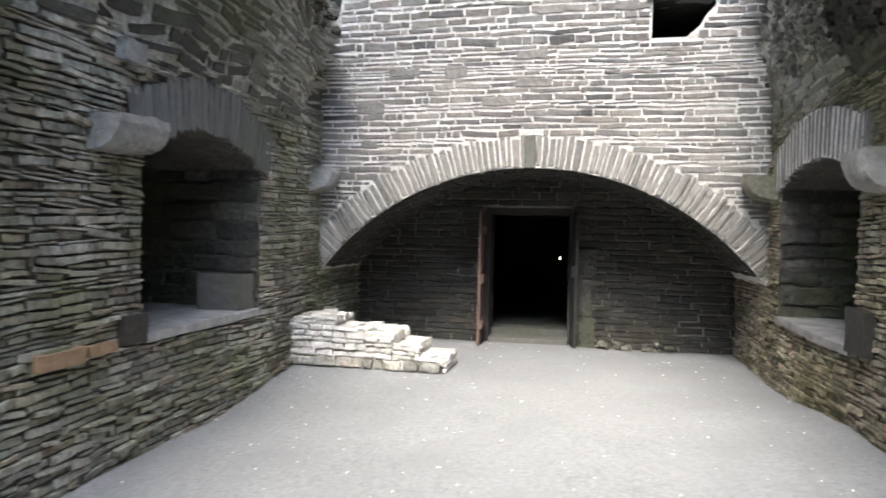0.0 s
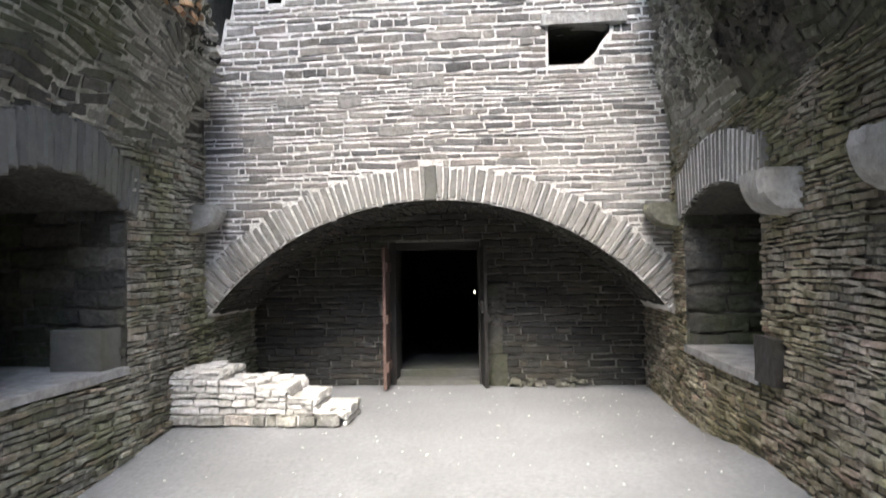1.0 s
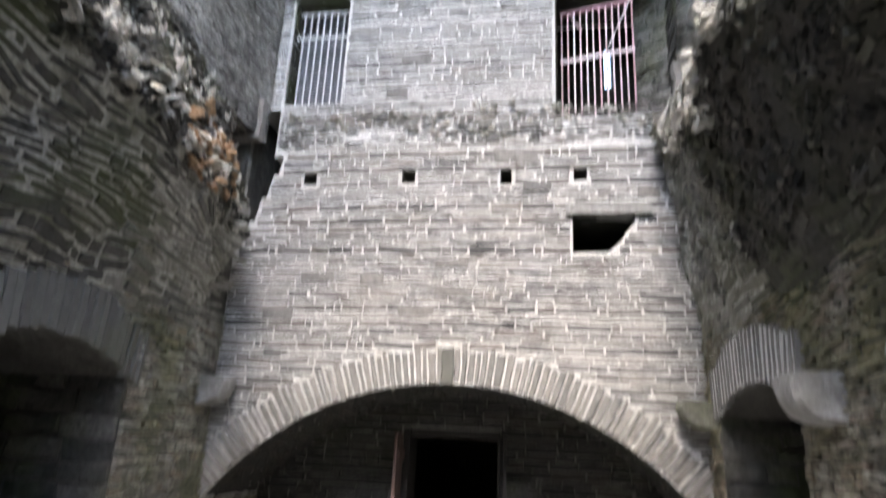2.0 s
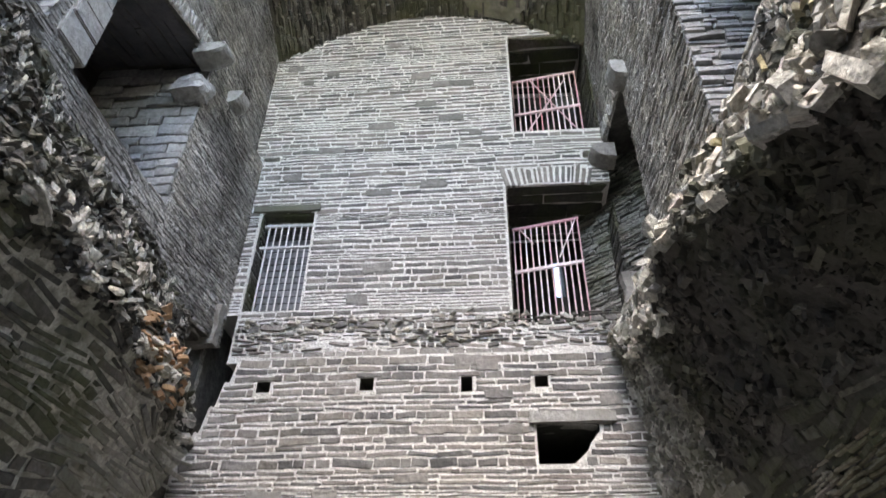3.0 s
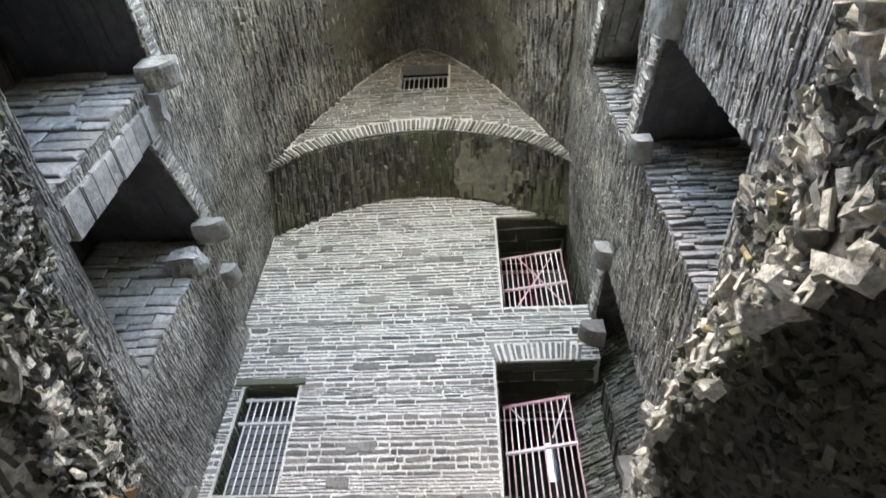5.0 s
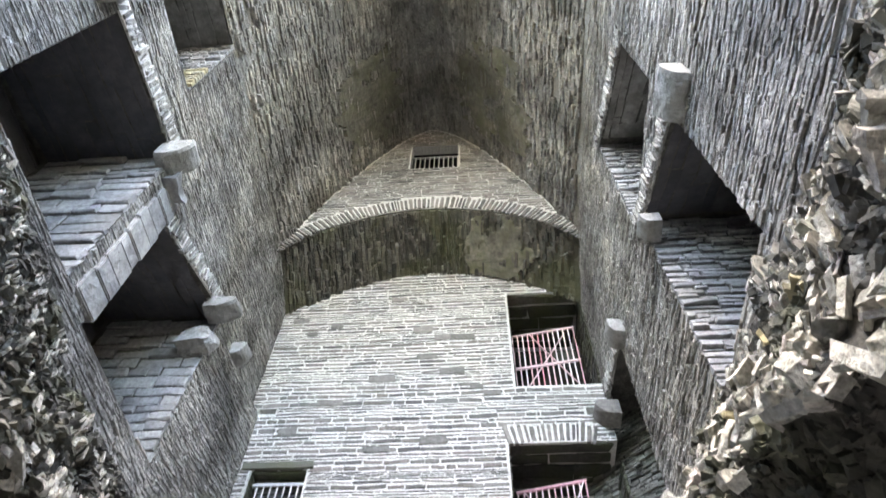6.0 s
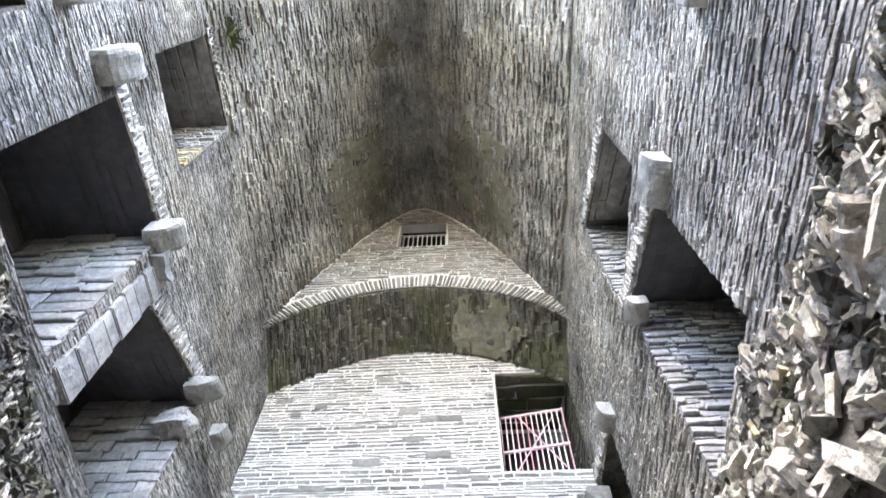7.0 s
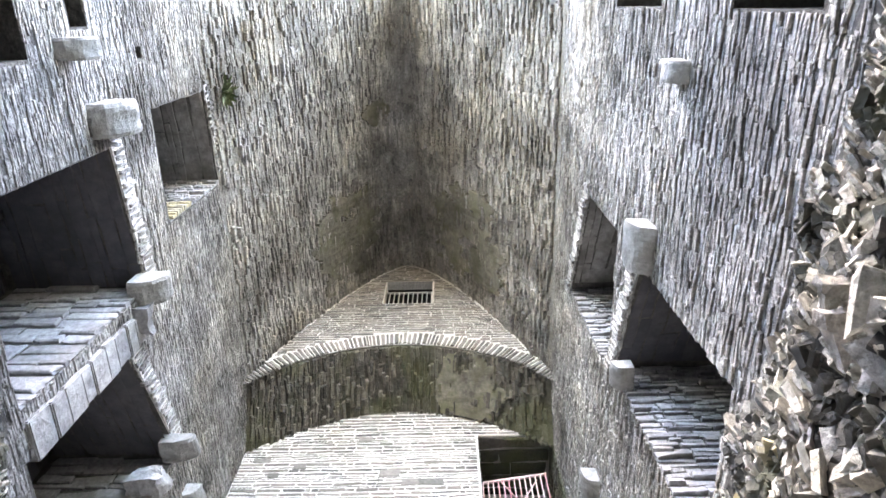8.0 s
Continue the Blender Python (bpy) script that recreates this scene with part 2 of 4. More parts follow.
def set_pieces(parent, pieces, mat, near=None, pool=STONES, name="stone", rest="stonework", most=300):
    """Lay pieces under a wall or thing: those near the walk as objects of their own, the rest as one mesh."""
    if near is None:
        order = list(range(len(pieces)))
    else:
        order = sorted(range(len(pieces)), key=lambda i: float(np.linalg.norm(pieces[i][1] - np.array(near))))
    for i in order[:most]:
        k, at, axes = pieces[i]
        ob = new(name, piece_mesh(pool, k, mat))
        ob.parent = parent
        m = Matrix.Identity(4)
        for c in range(3):
            for r in range(3):
                m[r][c] = axes[c][r]
            m[c][3] = at[c]
        ob.matrix_local = m
    if order[most:]:
        joined(rest, pool, [pieces[i] for i in order[most:]], mat, parent)


def lay(O, U, V, N, u0, u1, v0, v1, solid=None, high=(0.05, 0.11), long=(0.14, 0.5), gap=0.018, deep=(0.03, 0.06), wobble=0.012, drift=0.0, bed=1.0):
    """Coursed slates on the plane O + uU + vV, facing N, wherever solid(u, v) holds."""
    O, U, V, N = (np.array(q, float) for q in (O, U, V, N))
    out, v = [], v0
    step = 0.03
    while v < v1 - 0.02:
        h = min(rng.uniform(*high), v1 - v)
        us = np.arange(u0, u1 + 1e-6, step)
        ok = [(solid is None) or (solid(u, v + 0.15 * h) and solid(u, v + 0.85 * h)) for u in us]
        runs, start = [], None
        for u, good in zip(us, ok):
            if good and start is None:
                start = u
            if not good and start is not None:
                runs.append((start, u - step)); start = None
        if start is not None:
            runs.append((start, u1))
        for a, b in runs:
            u = a
            while u < b - 0.05:
                w = rng.uniform(*long) * (1.0 if rng.random() > 0.12 else 0.55)
                if b - (u + w) < long[0] * 0.7:
                    w = b - u
                hh = h * rng.uniform(0.86, 1.0)
                d = rng.uniform(*deep)
                r = rng.normal(0, wobble)
                uu, vv = U * math.cos(r) + V * math.sin(r), V * math.cos(r) - U * math.sin(r)
                lift = drift * math.sin(u * 1.7 + v * 0.6)
                at = O + U * (u + w / 2) + V * (v + h / 2 + lift)
                g = gap * rng.uniform(0.7, 1.3)
                out.append((int(rng.integers(len(STONES))), at, np.array([uu * max(0.03, w - g), vv * max(0.014, hh - g * bed), N * d])))
                u += w
        v += h
    return out


def scatter(count, place, size, flat=(0.4, 0.8)):
    """Broken blocks: place() gives a point, size the least and greatest length."""
    out = []
    for _ in range(count):
        s = size[0] + (size[1] - size[0]) * rng.random() ** 2
        q = np.array(Euler(rng.uniform(-0.6, 0.6, 3) + [0, 0, rng.uniform(0, 6.28)]).to_matrix()).T
        out.append((int(rng.integers(len(ROCKS))), np.array(place()), q * np.array([[s], [s * rng.uniform(0.5, 0.9)], [s * rng.uniform(*flat)]])))
    return out


def voussoirs(centre, r0, r1, a0, a1, count, U, V, N, deep, fill=0.72):
    """Slates on edge round an arch; angles in degrees from U."""
    out, centre = [], np.array(centre, float)
    edges = np.cumsum(rng.uniform(0.6, 1.4, count + 1))
    edges = (edges - edges[0]) / (edges[-1] - edges[0])
    for i in range(count):
        a = radians(a0 + (a1 - a0) * (edges[i] + edges[i + 1]) / 2)
        wide = abs(radians(a1 - a0)) * (edges[i + 1] - edges[i]) * (r0 + r1) / 2
        rad, tan = U * math.cos(a) + V * math.sin(a), -U * math.sin(a) + V * math.cos(a)
        s, e = r0 + rng.uniform(-0.01, 0.015), r1 + rng.uniform(-0.05, 0.02)
        out.append((int(rng.integers(len(STONES))), centre + rad * (s + e) / 2, np.array([rad * (e - s), tan * max(0.015, wide * fill), N * rng.uniform(*deep)])))
    return out


def link(name, verts, faces, mat, parent=None):
    me = bpy.data.meshes.new(name)
    me.from_pydata([tuple(map(float, v)) for v in verts], [], faces)
    me.materials.append(mat)
    ob = new(name, me)
    ob.parent = parent
    return ob


def part(name, bm, mat, parent=None, label=""):
    me = bpy.data.meshes.new(name)
    bmesh.ops.recalc_face_normals(bm, faces=bm.faces)
    bm.to_mesh(me)
    bm.free()
    me.materials.append(mat)
    ob = new(name, me)
    ob.parent = parent
    return tagged(ob, label) if label else ob


def block(lo, hi, bevel=0.01, rough=0.0, seed=1):
    """A bevelled block between two corners, its faces uneven by rough metres."""
    bm = bmesh.new()
    lo, hi = Vector(lo), Vector(hi)
    bmesh.ops.create_cube(bm, size=1.0, matrix=Matrix.Translation((lo + hi) / 2) @ Matrix.Diagonal((*(hi - lo), 1)))
    if rough:
        bmesh.ops.subdivide_edges(bm, edges=bm.edges[:], cuts=3, use_grid_fill=True)
        for v in bm.verts:
            v.co += noise.noise_vector(v.co * 5 + Vector((seed, seed * 2, 0))) * rough
    if bevel and not rough:
        bmesh.ops.bevel(bm, geom=bm.edges[:], offset=bevel, segments=2, affect="EDGES")
    return bm


def at_u(f, u):
    return f(u) if callable(f) else f


def panel(name, O, U, V, N, u0, u1, v0, v1, thick, holes, mat, label, category="wall"):
    """A wall core with openings right through it. holes: (u0, u1, low, high), where low and high may be curves."""
    O, U, V, N = (np.array(q, float) for q in (O, U, V, N))
    cuts = {u0, u1}
    for a, b, lo, hi in holes:
        cuts |= {a, b}
        if callable(lo) or callable(hi):
            cuts |= set(np.linspace(a, b, 25).tolist())
    if callable(v1):
        cuts |= set(np.linspace(u0, u1, 40).tolist())
    cuts = sorted(c for c in cuts if u0 <= c <= u1)
    verts, faces = [], []
    for a, b in zip(cuts[:-1], cuts[1:]):
        if b - a < 1e-5:
            continue
        mid = (a + b) / 2
        here = sorted((h for h in holes if h[0] - 1e-6 <= mid <= h[1] + 1e-6), key=lambda h: at_u(h[2], mid))
        low, spans = (v0, v0), []
        for h in here:
            spans.append((low, (at_u(h[2], a), at_u(h[2], b))))
            low = (at_u(h[3], a), at_u(h[3], b))
        spans.append((low, (at_u(v1, a), at_u(v1, b))))
        for (la, lb), (ha, hb) in spans:
            if ha - la < 1e-4 and hb - lb < 1e-4:
                continue
            n = len(verts)
            for d in (0, -thick):
                verts += [O + U * a + V * la + N * d, O + U * b + V * lb + N * d, O + U * b + V * hb + N * d, O + U * a + V * ha + N * d]
            faces += [(n, n + 1, n + 2, n + 3), (n + 7, n + 6, n + 5, n + 4), (n, n + 4, n + 5, n + 1), (n + 3, n + 2, n + 6, n + 7), (n, n + 3, n + 7, n + 4), (n + 1, n + 5, n + 6, n + 2)]
    return tagged(link(name, verts, faces, mat), label, category, kind="structure")


def clear_of(holes, margin=0.03):
    """True where a wall is solid: outside every opening."""
    def solid(u, v):
        return not any(a - margin < u < b + margin and at_u(lo, u) - margin < v < at_u(hi, u) + margin for a, b, lo, hi in holes)
    return solid


# ---- floor ----
def dip(x, y):
    """The trodden floor falls gently across the room, and is level at the doorway."""
    f = min(1.0, max(0.0, (7.0 - y) / 2.0))
    return max(-0.2, min(0.16, 0.07 * (x - 0.3))) * f * f * (3 - 2 * f)


def uneven_sheet(x0, x1, y0, y1, n, amp):
    verts, faces = [], []
    for j in range(n + 1):
        for i in range(n + 1):
            x, y = x0 + (x1 - x0) * i / n, y0 + (y1 - y0) * j / n
            verts.append((x, y, dip(x, y) + amp * noise.noise(Vector((x * 0.8, y * 0.8, 3))) + amp * 0.4 * noise.noise(Vector((x * 3, y * 3, 9)))))
    for j in range(n):
        for i in range(n):
            a = j * (n + 1) + i
            faces.append((a, a + 1, a + n + 2, a + n + 1))
    return verts, faces


floor = tagged(link("floor", *uneven_sheet(-6, 6, -7, 19, 150, 0.012), GRIT), "pale grey trodden grit floor strewn with small chips", "floor", kind="structure")
chips = scatter(380, lambda: (rng.uniform(XL + 0.05, XR - 0.05), rng.uniform(1.0, 8.8), 0.0), (0.008, 0.04), (0.3, 0.5))
chips = [(k, at + Z * (dip(at[0], at[1]) + 0.006), ax) for k, at, ax in chips]
tagged(joined("stone_chips", ROCKS, chips, WHITE, None), "scattered pale stone chips and litter on the floor", "gravel", kind="stuff")

# ---- side walls: openings as (y0, y1, low, high) ----
def arched(a, b, spring, rise):
    mid, half = (a + b) / 2, (b - a) / 2
    return lambda u: spring + rise * (1 - ((u - mid) / half) ** 2)


def sloped(a, za, b, zb):
    """A straight head or sill that rises along the wall."""
    return lambda u: za + (zb - za) * (min(max(u, a), b) - a) / (b - a)


LEFT = [(4.12, 5.92, 0.7, arched(4.12, 5.92, 2.12, 0.26)), (1.9, 3.56, 6.2, sloped(1.9, 8.4, 3.4, 8.6)), (4.02, 5.86, 6.1, sloped(4.0, 7.9, 5.6, 8.48)), (1.66, 3.06, 9.5, sloped(1.6, 11.3, 3.06, 11.45)),
        (-0.2, 0.93, 5.9, 7.4), (0.4, 0.7, 8.15, 8.45), (0.95, 1.08, 9.35, 9.55), (6.95, 7.5, 3.75, 5.25)]
RIGHT = [(5.15, 7.05, 0.73, arched(5.15, 7.05, 2.05, 0.2)), (2.82, 4.22, 5.2, sloped(2.8, 7.16, 4.25, 7.76)), (2.78, 4.4, 8.0, sloped(2.78, 9.36, 4.4, 10.14)), (6.22, 8.35, 5.5, sloped(6.25, 8.08, 7.9, 8.5)),
         (-0.3, 0.62, 7.3, 8.7), (-0.8, 0.62, 4.95, 5.95)]
def WALL_TOP(y):
    """Height of the side walls: lowered out of view behind the vault to let in skylight."""
    return 11.6 if y > 0.3 else max(6.6, 11.6 + (y - 0.3) * 12)


wall_left = panel("wall_left", (XL, 0, 0), Y, Z, X, -4, 9.0, -0.4, WALL_TOP, 1.6, LEFT, MORTAR_WALL, "dark weathered slate rubble wall with deep openings")
wall_right = panel("wall_right", (XR, 0, 0), Y, Z, -X, -4, 9.0, -0.4, WALL_TOP, 1.6, RIGHT, MORTAR_WALL, "dark weathered slate rubble wall with deep openings")
# outer skins added to close the openings against daylight
panel("wall_left_outer", (XL - 1.6, 0, 0), Y, Z, X, -4.4, 11.4, 0, WALL_TOP, 0.4, [], MORTAR_DARK, "added outer skin that keeps daylight out of the openings")
panel("wall_right_outer", (XR + 1.6, 0, 0), Y, Z, -X, -4.4, 11.4, 0, WALL_TOP, 0.4, [], MORTAR_DARK, "added outer skin that keeps daylight out of the openings")
# unseen wall behind the camera, its height set to block low skylight
panel("wall_rear", (0, -4, 0), X, Z, Y, XL - 1.6, XR + 1.6, -0.4, 9.0, 0.5, [], MORTAR_DARK, "unseen rear wall added to hold back low skylight")

# ---- front wall, its great arch and the recess behind it ----
ARCH = dict(x=0.1, z=-0.945, r=3.275)


def arch_line(r):
    return lambda u: ARCH["z"] + math.sqrt(max(0.0, r * r - (u - ARCH["x"]) ** 2))


PUTLOGS = [(-1.75, -1.59, 4.64, 4.77), (-0.54, -0.38, 4.64, 4.79), (0.62, 0.75, 4.6, 4.78), (1.45, 1.6, 4.64, 4.77)]
FRONT = [(XL, -2.0, lambda u: 3.72 + (u - XL) * 2.6 + 0.07 * math.sin(u * 55), 5.08), (XL, XR, 0.0, arch_line(ARCH["r"])), (1.43, 2.1, lambda u: 3.78 + max(0.0, min(0.19, u - 1.8)) * 0.9 + max(0.0, u - 1.95) * 1.2, 4.21), *PUTLOGS]
wall_front = panel("wall_front", (0, YF, 0), X, Z, -Y, XL, XR, 0, 5.08, 1.5, FRONT, MORTAR_PALE, "grey slate wall with pale lime pointing over a wide arch")
UPPER = [(XL, -2.22, 5.08, 5.75), (-2.2, -1.44, 5.8, 7.42), (1.26, XR, 5.5, 7.75), (1.44, XR, 8.82, 11.15), (-2.38, -2.12, 8.42, 8.52), (2.4, 2.62, 8.22, 8.36)]
wall_upper = panel("wall_upper", (0, YU, 0), X, Z, -Y, XL, XR, 5.08, 12.7, 1.38, UPPER, MORTAR_PALE, "pale pointed slate wall with three barred openings")
DOOR = [(-0.64, 0.58, 0.0, 1.92)]
wall_door = panel("wall_door", (0, 9.0, 0), X, Z, -Y, XL - 0.6, XR + 0.6, 0, 5.08, 0.5, DOOR, MORTAR_GREY, "shadowed slate wall with a doorway")


def gable(u):
    s = min(1.0, (0.02 - u) / 2.54 if u < 0.02 else (u - 0.02) / 2.7)
    return 11.4 + 4.95 * (1 - s ** 1.55) if s < 1 else 11.4


SQUINCH = lambda u: 11.35 + 1.1 * (1 - ((u - 0.1) / 2.62) ** 2)
GABLE = [(XL, XR, 10.6, SQUINCH), (-0.4, 0.63, 14.2, 15.35)]
wall_gable = panel("wall_gable", (0, YA, 0), X, Z, -Y, XL, XR, 10.6, lambda u: max(gable(u), SQUINCH(u) + 0.01), 1.1, GABLE, MORTAR_PALE, "gable wall of pointed slate carried on a flat arch")

def squinch_fill():
    """Underside of the flat arch, which falls towards the wall behind it."""
    us = np.linspace(XL, XR, 31)
    verts = [(u, y, SQUINCH(u) - (0.5 * (YU - YA) if y > YA + 0.1 else 0) + lift) for y, lift in ((YA + 0.02, 0), (YU, 0), (YA + 0.02, 0.03), (YU, 0.9)) for u in us]
    faces = []
    for i in range(30):
        faces += [(i, i + 1, 31 + i + 1, 31 + i), (62 + i, 93 + i, 93 + i + 1, 62 + i + 1)]
    return verts, faces


# the dark colour under the flat arch stands in for its shade
tagged(link("arch_underside", *squinch_fill(), RUBBLE_SHADED), "shade-coloured rough underside of the flat arch", "arch", kind="structure")

# ---- vault ----
def vault(y0, y1, thick):
    us = np.linspace(XL, XR, 41)
    verts, faces = [], []
    for y in (y0, y1):
        for lift in (0, thick):
            verts += [(u + (0 if lift == 0 else 0.35 * np.sign(u)), y, gable(u) + lift) for u in us]
    n = len(us)
    for i in range(n - 1):
        faces += [(i, i + 1, 2 * n + i + 1, 2 * n + i), (n + i, 3 * n + i, 3 * n + i + 1, n + i + 1), (i, n + i, n + i + 1, i + 1), (2 * n + i, 2 * n + i + 1, 3 * n + i + 1, 3 * n + i)]
    return verts, faces


ceiling = tagged(link("ceiling", *vault(0.4, YA + 1.2, 0.6), MORTAR_GREY), "pointed barrel vault of rough grey slates", "vaulted ceiling", kind="structure")

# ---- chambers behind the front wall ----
# dark slate colour stands in for the shade behind the gates
panel("wall_far", (0, 9.62, 0), X, Z, -Y, XL - 1.6, XR + 1.6, 0, 17, 0.5, [(2.05, 2.2, 7.1, 8.1), (2.06, 2.2, 10.4, 11.27), (-1.3, 1.3, 0.0, 2.4)], SLATE_DARK_SHADED, "far wall of the chambers with narrow window slits")
# passage lengthened out of view, in a dark colour, so the doorway stays black
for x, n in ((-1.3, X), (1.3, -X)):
    panel("passage_wall", (x, 0, 0), Y, Z, n, 10.1, 17.0, 0, 2.7, 0.4, [], MORTAR_DARK, "dark-coloured passage wall added to keep the doorway black")
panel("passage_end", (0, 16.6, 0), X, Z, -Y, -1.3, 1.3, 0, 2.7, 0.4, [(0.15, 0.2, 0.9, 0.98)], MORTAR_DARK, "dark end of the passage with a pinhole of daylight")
tagged(part("passage_ceiling", block((-1.7, 10.1, 2.42), (1.7, 17.0, 2.8), 0), MORTAR_DARK), "low dark ceiling added to keep the doorway black", "ceiling", kind="structure")
# unseen slabs added behind the front wall to block daylight
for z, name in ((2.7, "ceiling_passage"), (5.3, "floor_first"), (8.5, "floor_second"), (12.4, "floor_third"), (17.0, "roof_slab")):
    ob = part(name, block((XL - 1.6, 9.004 if z < 12 else YA + 1.2, z - 0.12), (XR + 1.6, 9.62, z), 0), SLATE_DARK_SHADED)
    tagged(ob, "unseen slab added to keep daylight out of the chambers", "floor slab", kind="structure")

# ---- remains of the lower vault on both sides ----
def haunch_surface(x, side, tip, zb, zt):
    """Broken vault haunch as a surface: s from 0 (wall, springing) over 1 (broken tip) to 2 (wall, top)."""
    def at(y, s, fine=1.0):
        out, z = tip(y)
        top = zt(y)
        if s <= 1:
            p, h = out * s ** 1.25, zb + (z - zb) * s
        else:
            q = s - 1
            p, h = out * (1 - q) ** 1.25, z + (top - z) * q ** 0.9
        keep = min(1.0, 4 * min(s, 2 - s) + 0.1)
        w = (noise.noise(Vector((y * 1.7, h * 1.7, side * 5))) * 0.13 + fine * (noise.noise(Vector((y * 4.5, h * 4.5, side * 9))) * 0.07 + noise.noise(Vector((y * 11, h * 11, side * 9))) * 0.035 + noise.noise(Vector((y * 24, h * 24, side * 2))) * 0.016)) * keep
        return np.array([x - side * (p + w), y + w * 0.4, h + w * 0.7])
    return at


def haunch(name, x, side, y0, y1, tip, zb, zt, mat, bare=lambda y: 0.46, smooth_to=0.88):
    at, n, m = haunch_surface(x, side, tip, zb, zt), 240, 84
    verts = [at(y0 + (y1 - y0) * j / n, 2 * i / m, 1.0 if 2 * i / m > smooth_to else 0.3) for j in range(n + 1) for i in range(m + 1)]
    faces = [(j * (m + 1) + i, j * (m + 1) + i + 1, (j + 1) * (m + 1) + i + 1, (j + 1) * (m + 1) + i) for j in range(n) for i in range(m)]
    faces += [tuple(range(m + 1)), tuple(n * (m + 1) + i for i in range(m + 1))]
    ob = link(name, verts, faces, mat)
    # dark ground colour paints shade between the slabs and underneath
    ob.data.materials.append(SHADED_ROCK)
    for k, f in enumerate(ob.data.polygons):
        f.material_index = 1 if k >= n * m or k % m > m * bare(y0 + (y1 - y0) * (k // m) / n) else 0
    ob = tagged(ob, "broken haunch of a fallen stone vault along the wall", "ruined vault", kind="structure")
    return ob, at


def haunch_frame(at, y, s, side):
    a, b = at(y + 0.05, s, 0) - at(y - 0.05, s, 0), at(y, min(2, s + 0.02), 0) - at(y, max(0, s - 0.02), 0)
    a, b = a / np.linalg.norm(a), b / np.linalg.norm(b)
    n = np.cross(a, b)
    n /= np.linalg.norm(n)
    if n[0] * side > 0 and abs(n[0]) > 0.05 or (abs(n[0]) <= 0.05 and n[2] < 0):
        n = -n
    return a, np.cross(n, a), n


def dress_haunch(ob, at, side, y0, y1, coursed, near_y):
    """Pitched slates under the haunch, in mortar up to s = coursed and ragged above; broken slabs over its torn face."""
    under, s = [], 0.02
    while s < coursed:
        ds = rng.uniform(0.03, 0.075)
        y = y0
        while y < y1:
            w = rng.uniform(0.12, 0.5)
            a, b, n = haunch_frame(at, y + w / 2, s + ds / 2, side)
            h = np.linalg.norm(at(y, s + ds, 0) - at(y, s, 0))
            r = rng.normal(0.05, 0.06)
            a2, b2 = a * math.cos(r) + b * math.sin(r), b * math.cos(r) - a * math.sin(r)
            under.append((int(rng.integers(len(STONES))), at(y + w / 2, s + ds / 2, 0.3), np.array([a2 * max(0.04, w - 0.02), b2 * max(0.03, h - rng.uniform(0.02, 0.05)), n * rng.uniform(0.002, 0.024)])))
            y += w
        s += ds
    # shade put into the colour: paler by the great arch, dark elsewhere
    pale_from = 5.4
    set_pieces(ob, [p for p in under if p[1][1] <= pale_from], SLATE_HAUNCH, near=at(near_y, 0.5), most=150, rest="rubble")
    set_pieces(ob, [p for p in under if p[1][1] > pale_from], RUNNEL, near=at(5.8, 0.5), most=60, rest="rubble")
    broken = []
    for _ in range(int(7000 * (1 - coursed))):
        y, s = rng.uniform(y0, y1), rng.uniform(coursed, 1.0)
        a, b, n = haunch_frame(at, y, s, side)
        q = np.array(Euler(rng.normal(0, 0.55, 3)).to_matrix()) @ np.array([a * 0.8 + b * 0.6, b * 0.8 - a * 0.6, n])
        size = 0.02 + 0.11 * rng.random() ** 2.4
        broken.append((int(rng.integers(len(SHARDS))), at(y, s) + n * rng.uniform(-0.02, 0.03), q * np.array([[size], [size * rng.uniform(0.4, 0.9)], [size * rng.uniform(0.3, 0.7)]])))
    set_pieces(ob, [p for p in broken[::4] if p[1][1] <= pale_from], RUBBLE_SHADED, near=at(near_y, 0.6), pool=SHARDS, most=60, rest="rubble")
    set_pieces(ob, [p for i, p in enumerate(broken) if i % 4 and p[1][1] <= pale_from], SHADED_ROCK, near=at(near_y, 0.6), pool=SHARDS, most=100, rest="rubble")
    set_pieces(ob, [p for p in broken if p[1][1] > pale_from], RUNNEL, near=at(5.8, 0.6), pool=SHARDS, most=60, rest="rubble")
    torn, boulders, sunk = [], [], []
    for i in range(11500):
        # thickest where it comes nearest to the floor of the ruined end
        y, s = rng.uniform(y0, y1 if i < 8600 else 3.2), 0.95 + 0.97 * rng.random()
        # hollows between the slabs: sunken pieces get a shade colour
        if noise.noise(Vector((y * 3.1, s * 4.5, side * 3 + 11))) < (-0.2 if side > 0 else 0.03):
            a, b, n = haunch_frame(at, y, s, side)
            q = np.array(Euler(rng.normal(0, 0.5, 3)).to_matrix()) @ np.array([a, n, b])
            size = rng.uniform(0.05, 0.16)
            sunk.append((int(rng.integers(len(SHARDS))), at(y, s) + n * rng.uniform(-0.03, 0.02), q * np.array([[size], [size * 0.8], [size * rng.uniform(0.15, 0.4)]])))
            continue
        a, b, n = haunch_frame(at, y, s, side)
        lift = noise.noise(Vector((y * 5, s * 7, side * 4))) * 0.09
        if s > 1.12:
            # slates still lying in their tilted beds
            lean = 1.05 + 0.6 * noise.noise(Vector((y * 1.3, s * 2.0, side)))
            flat, edge = n * math.cos(lean) + a * math.sin(lean), a * math.cos(lean) - n * math.sin(lean)
            q = np.array(Euler(rng.normal(0, 0.15, 3)).to_matrix()) @ np.array([b, edge, flat])
            size, thin = (0.05 + 0.24 * rng.random() ** 2.0) * (1.5 - 0.5 * s), rng.uniform(0.09, 0.22)
        else:
            q = np.array(Euler(rng.normal(0, 0.4, 3)).to_matrix()) @ np.array([a, n, b])
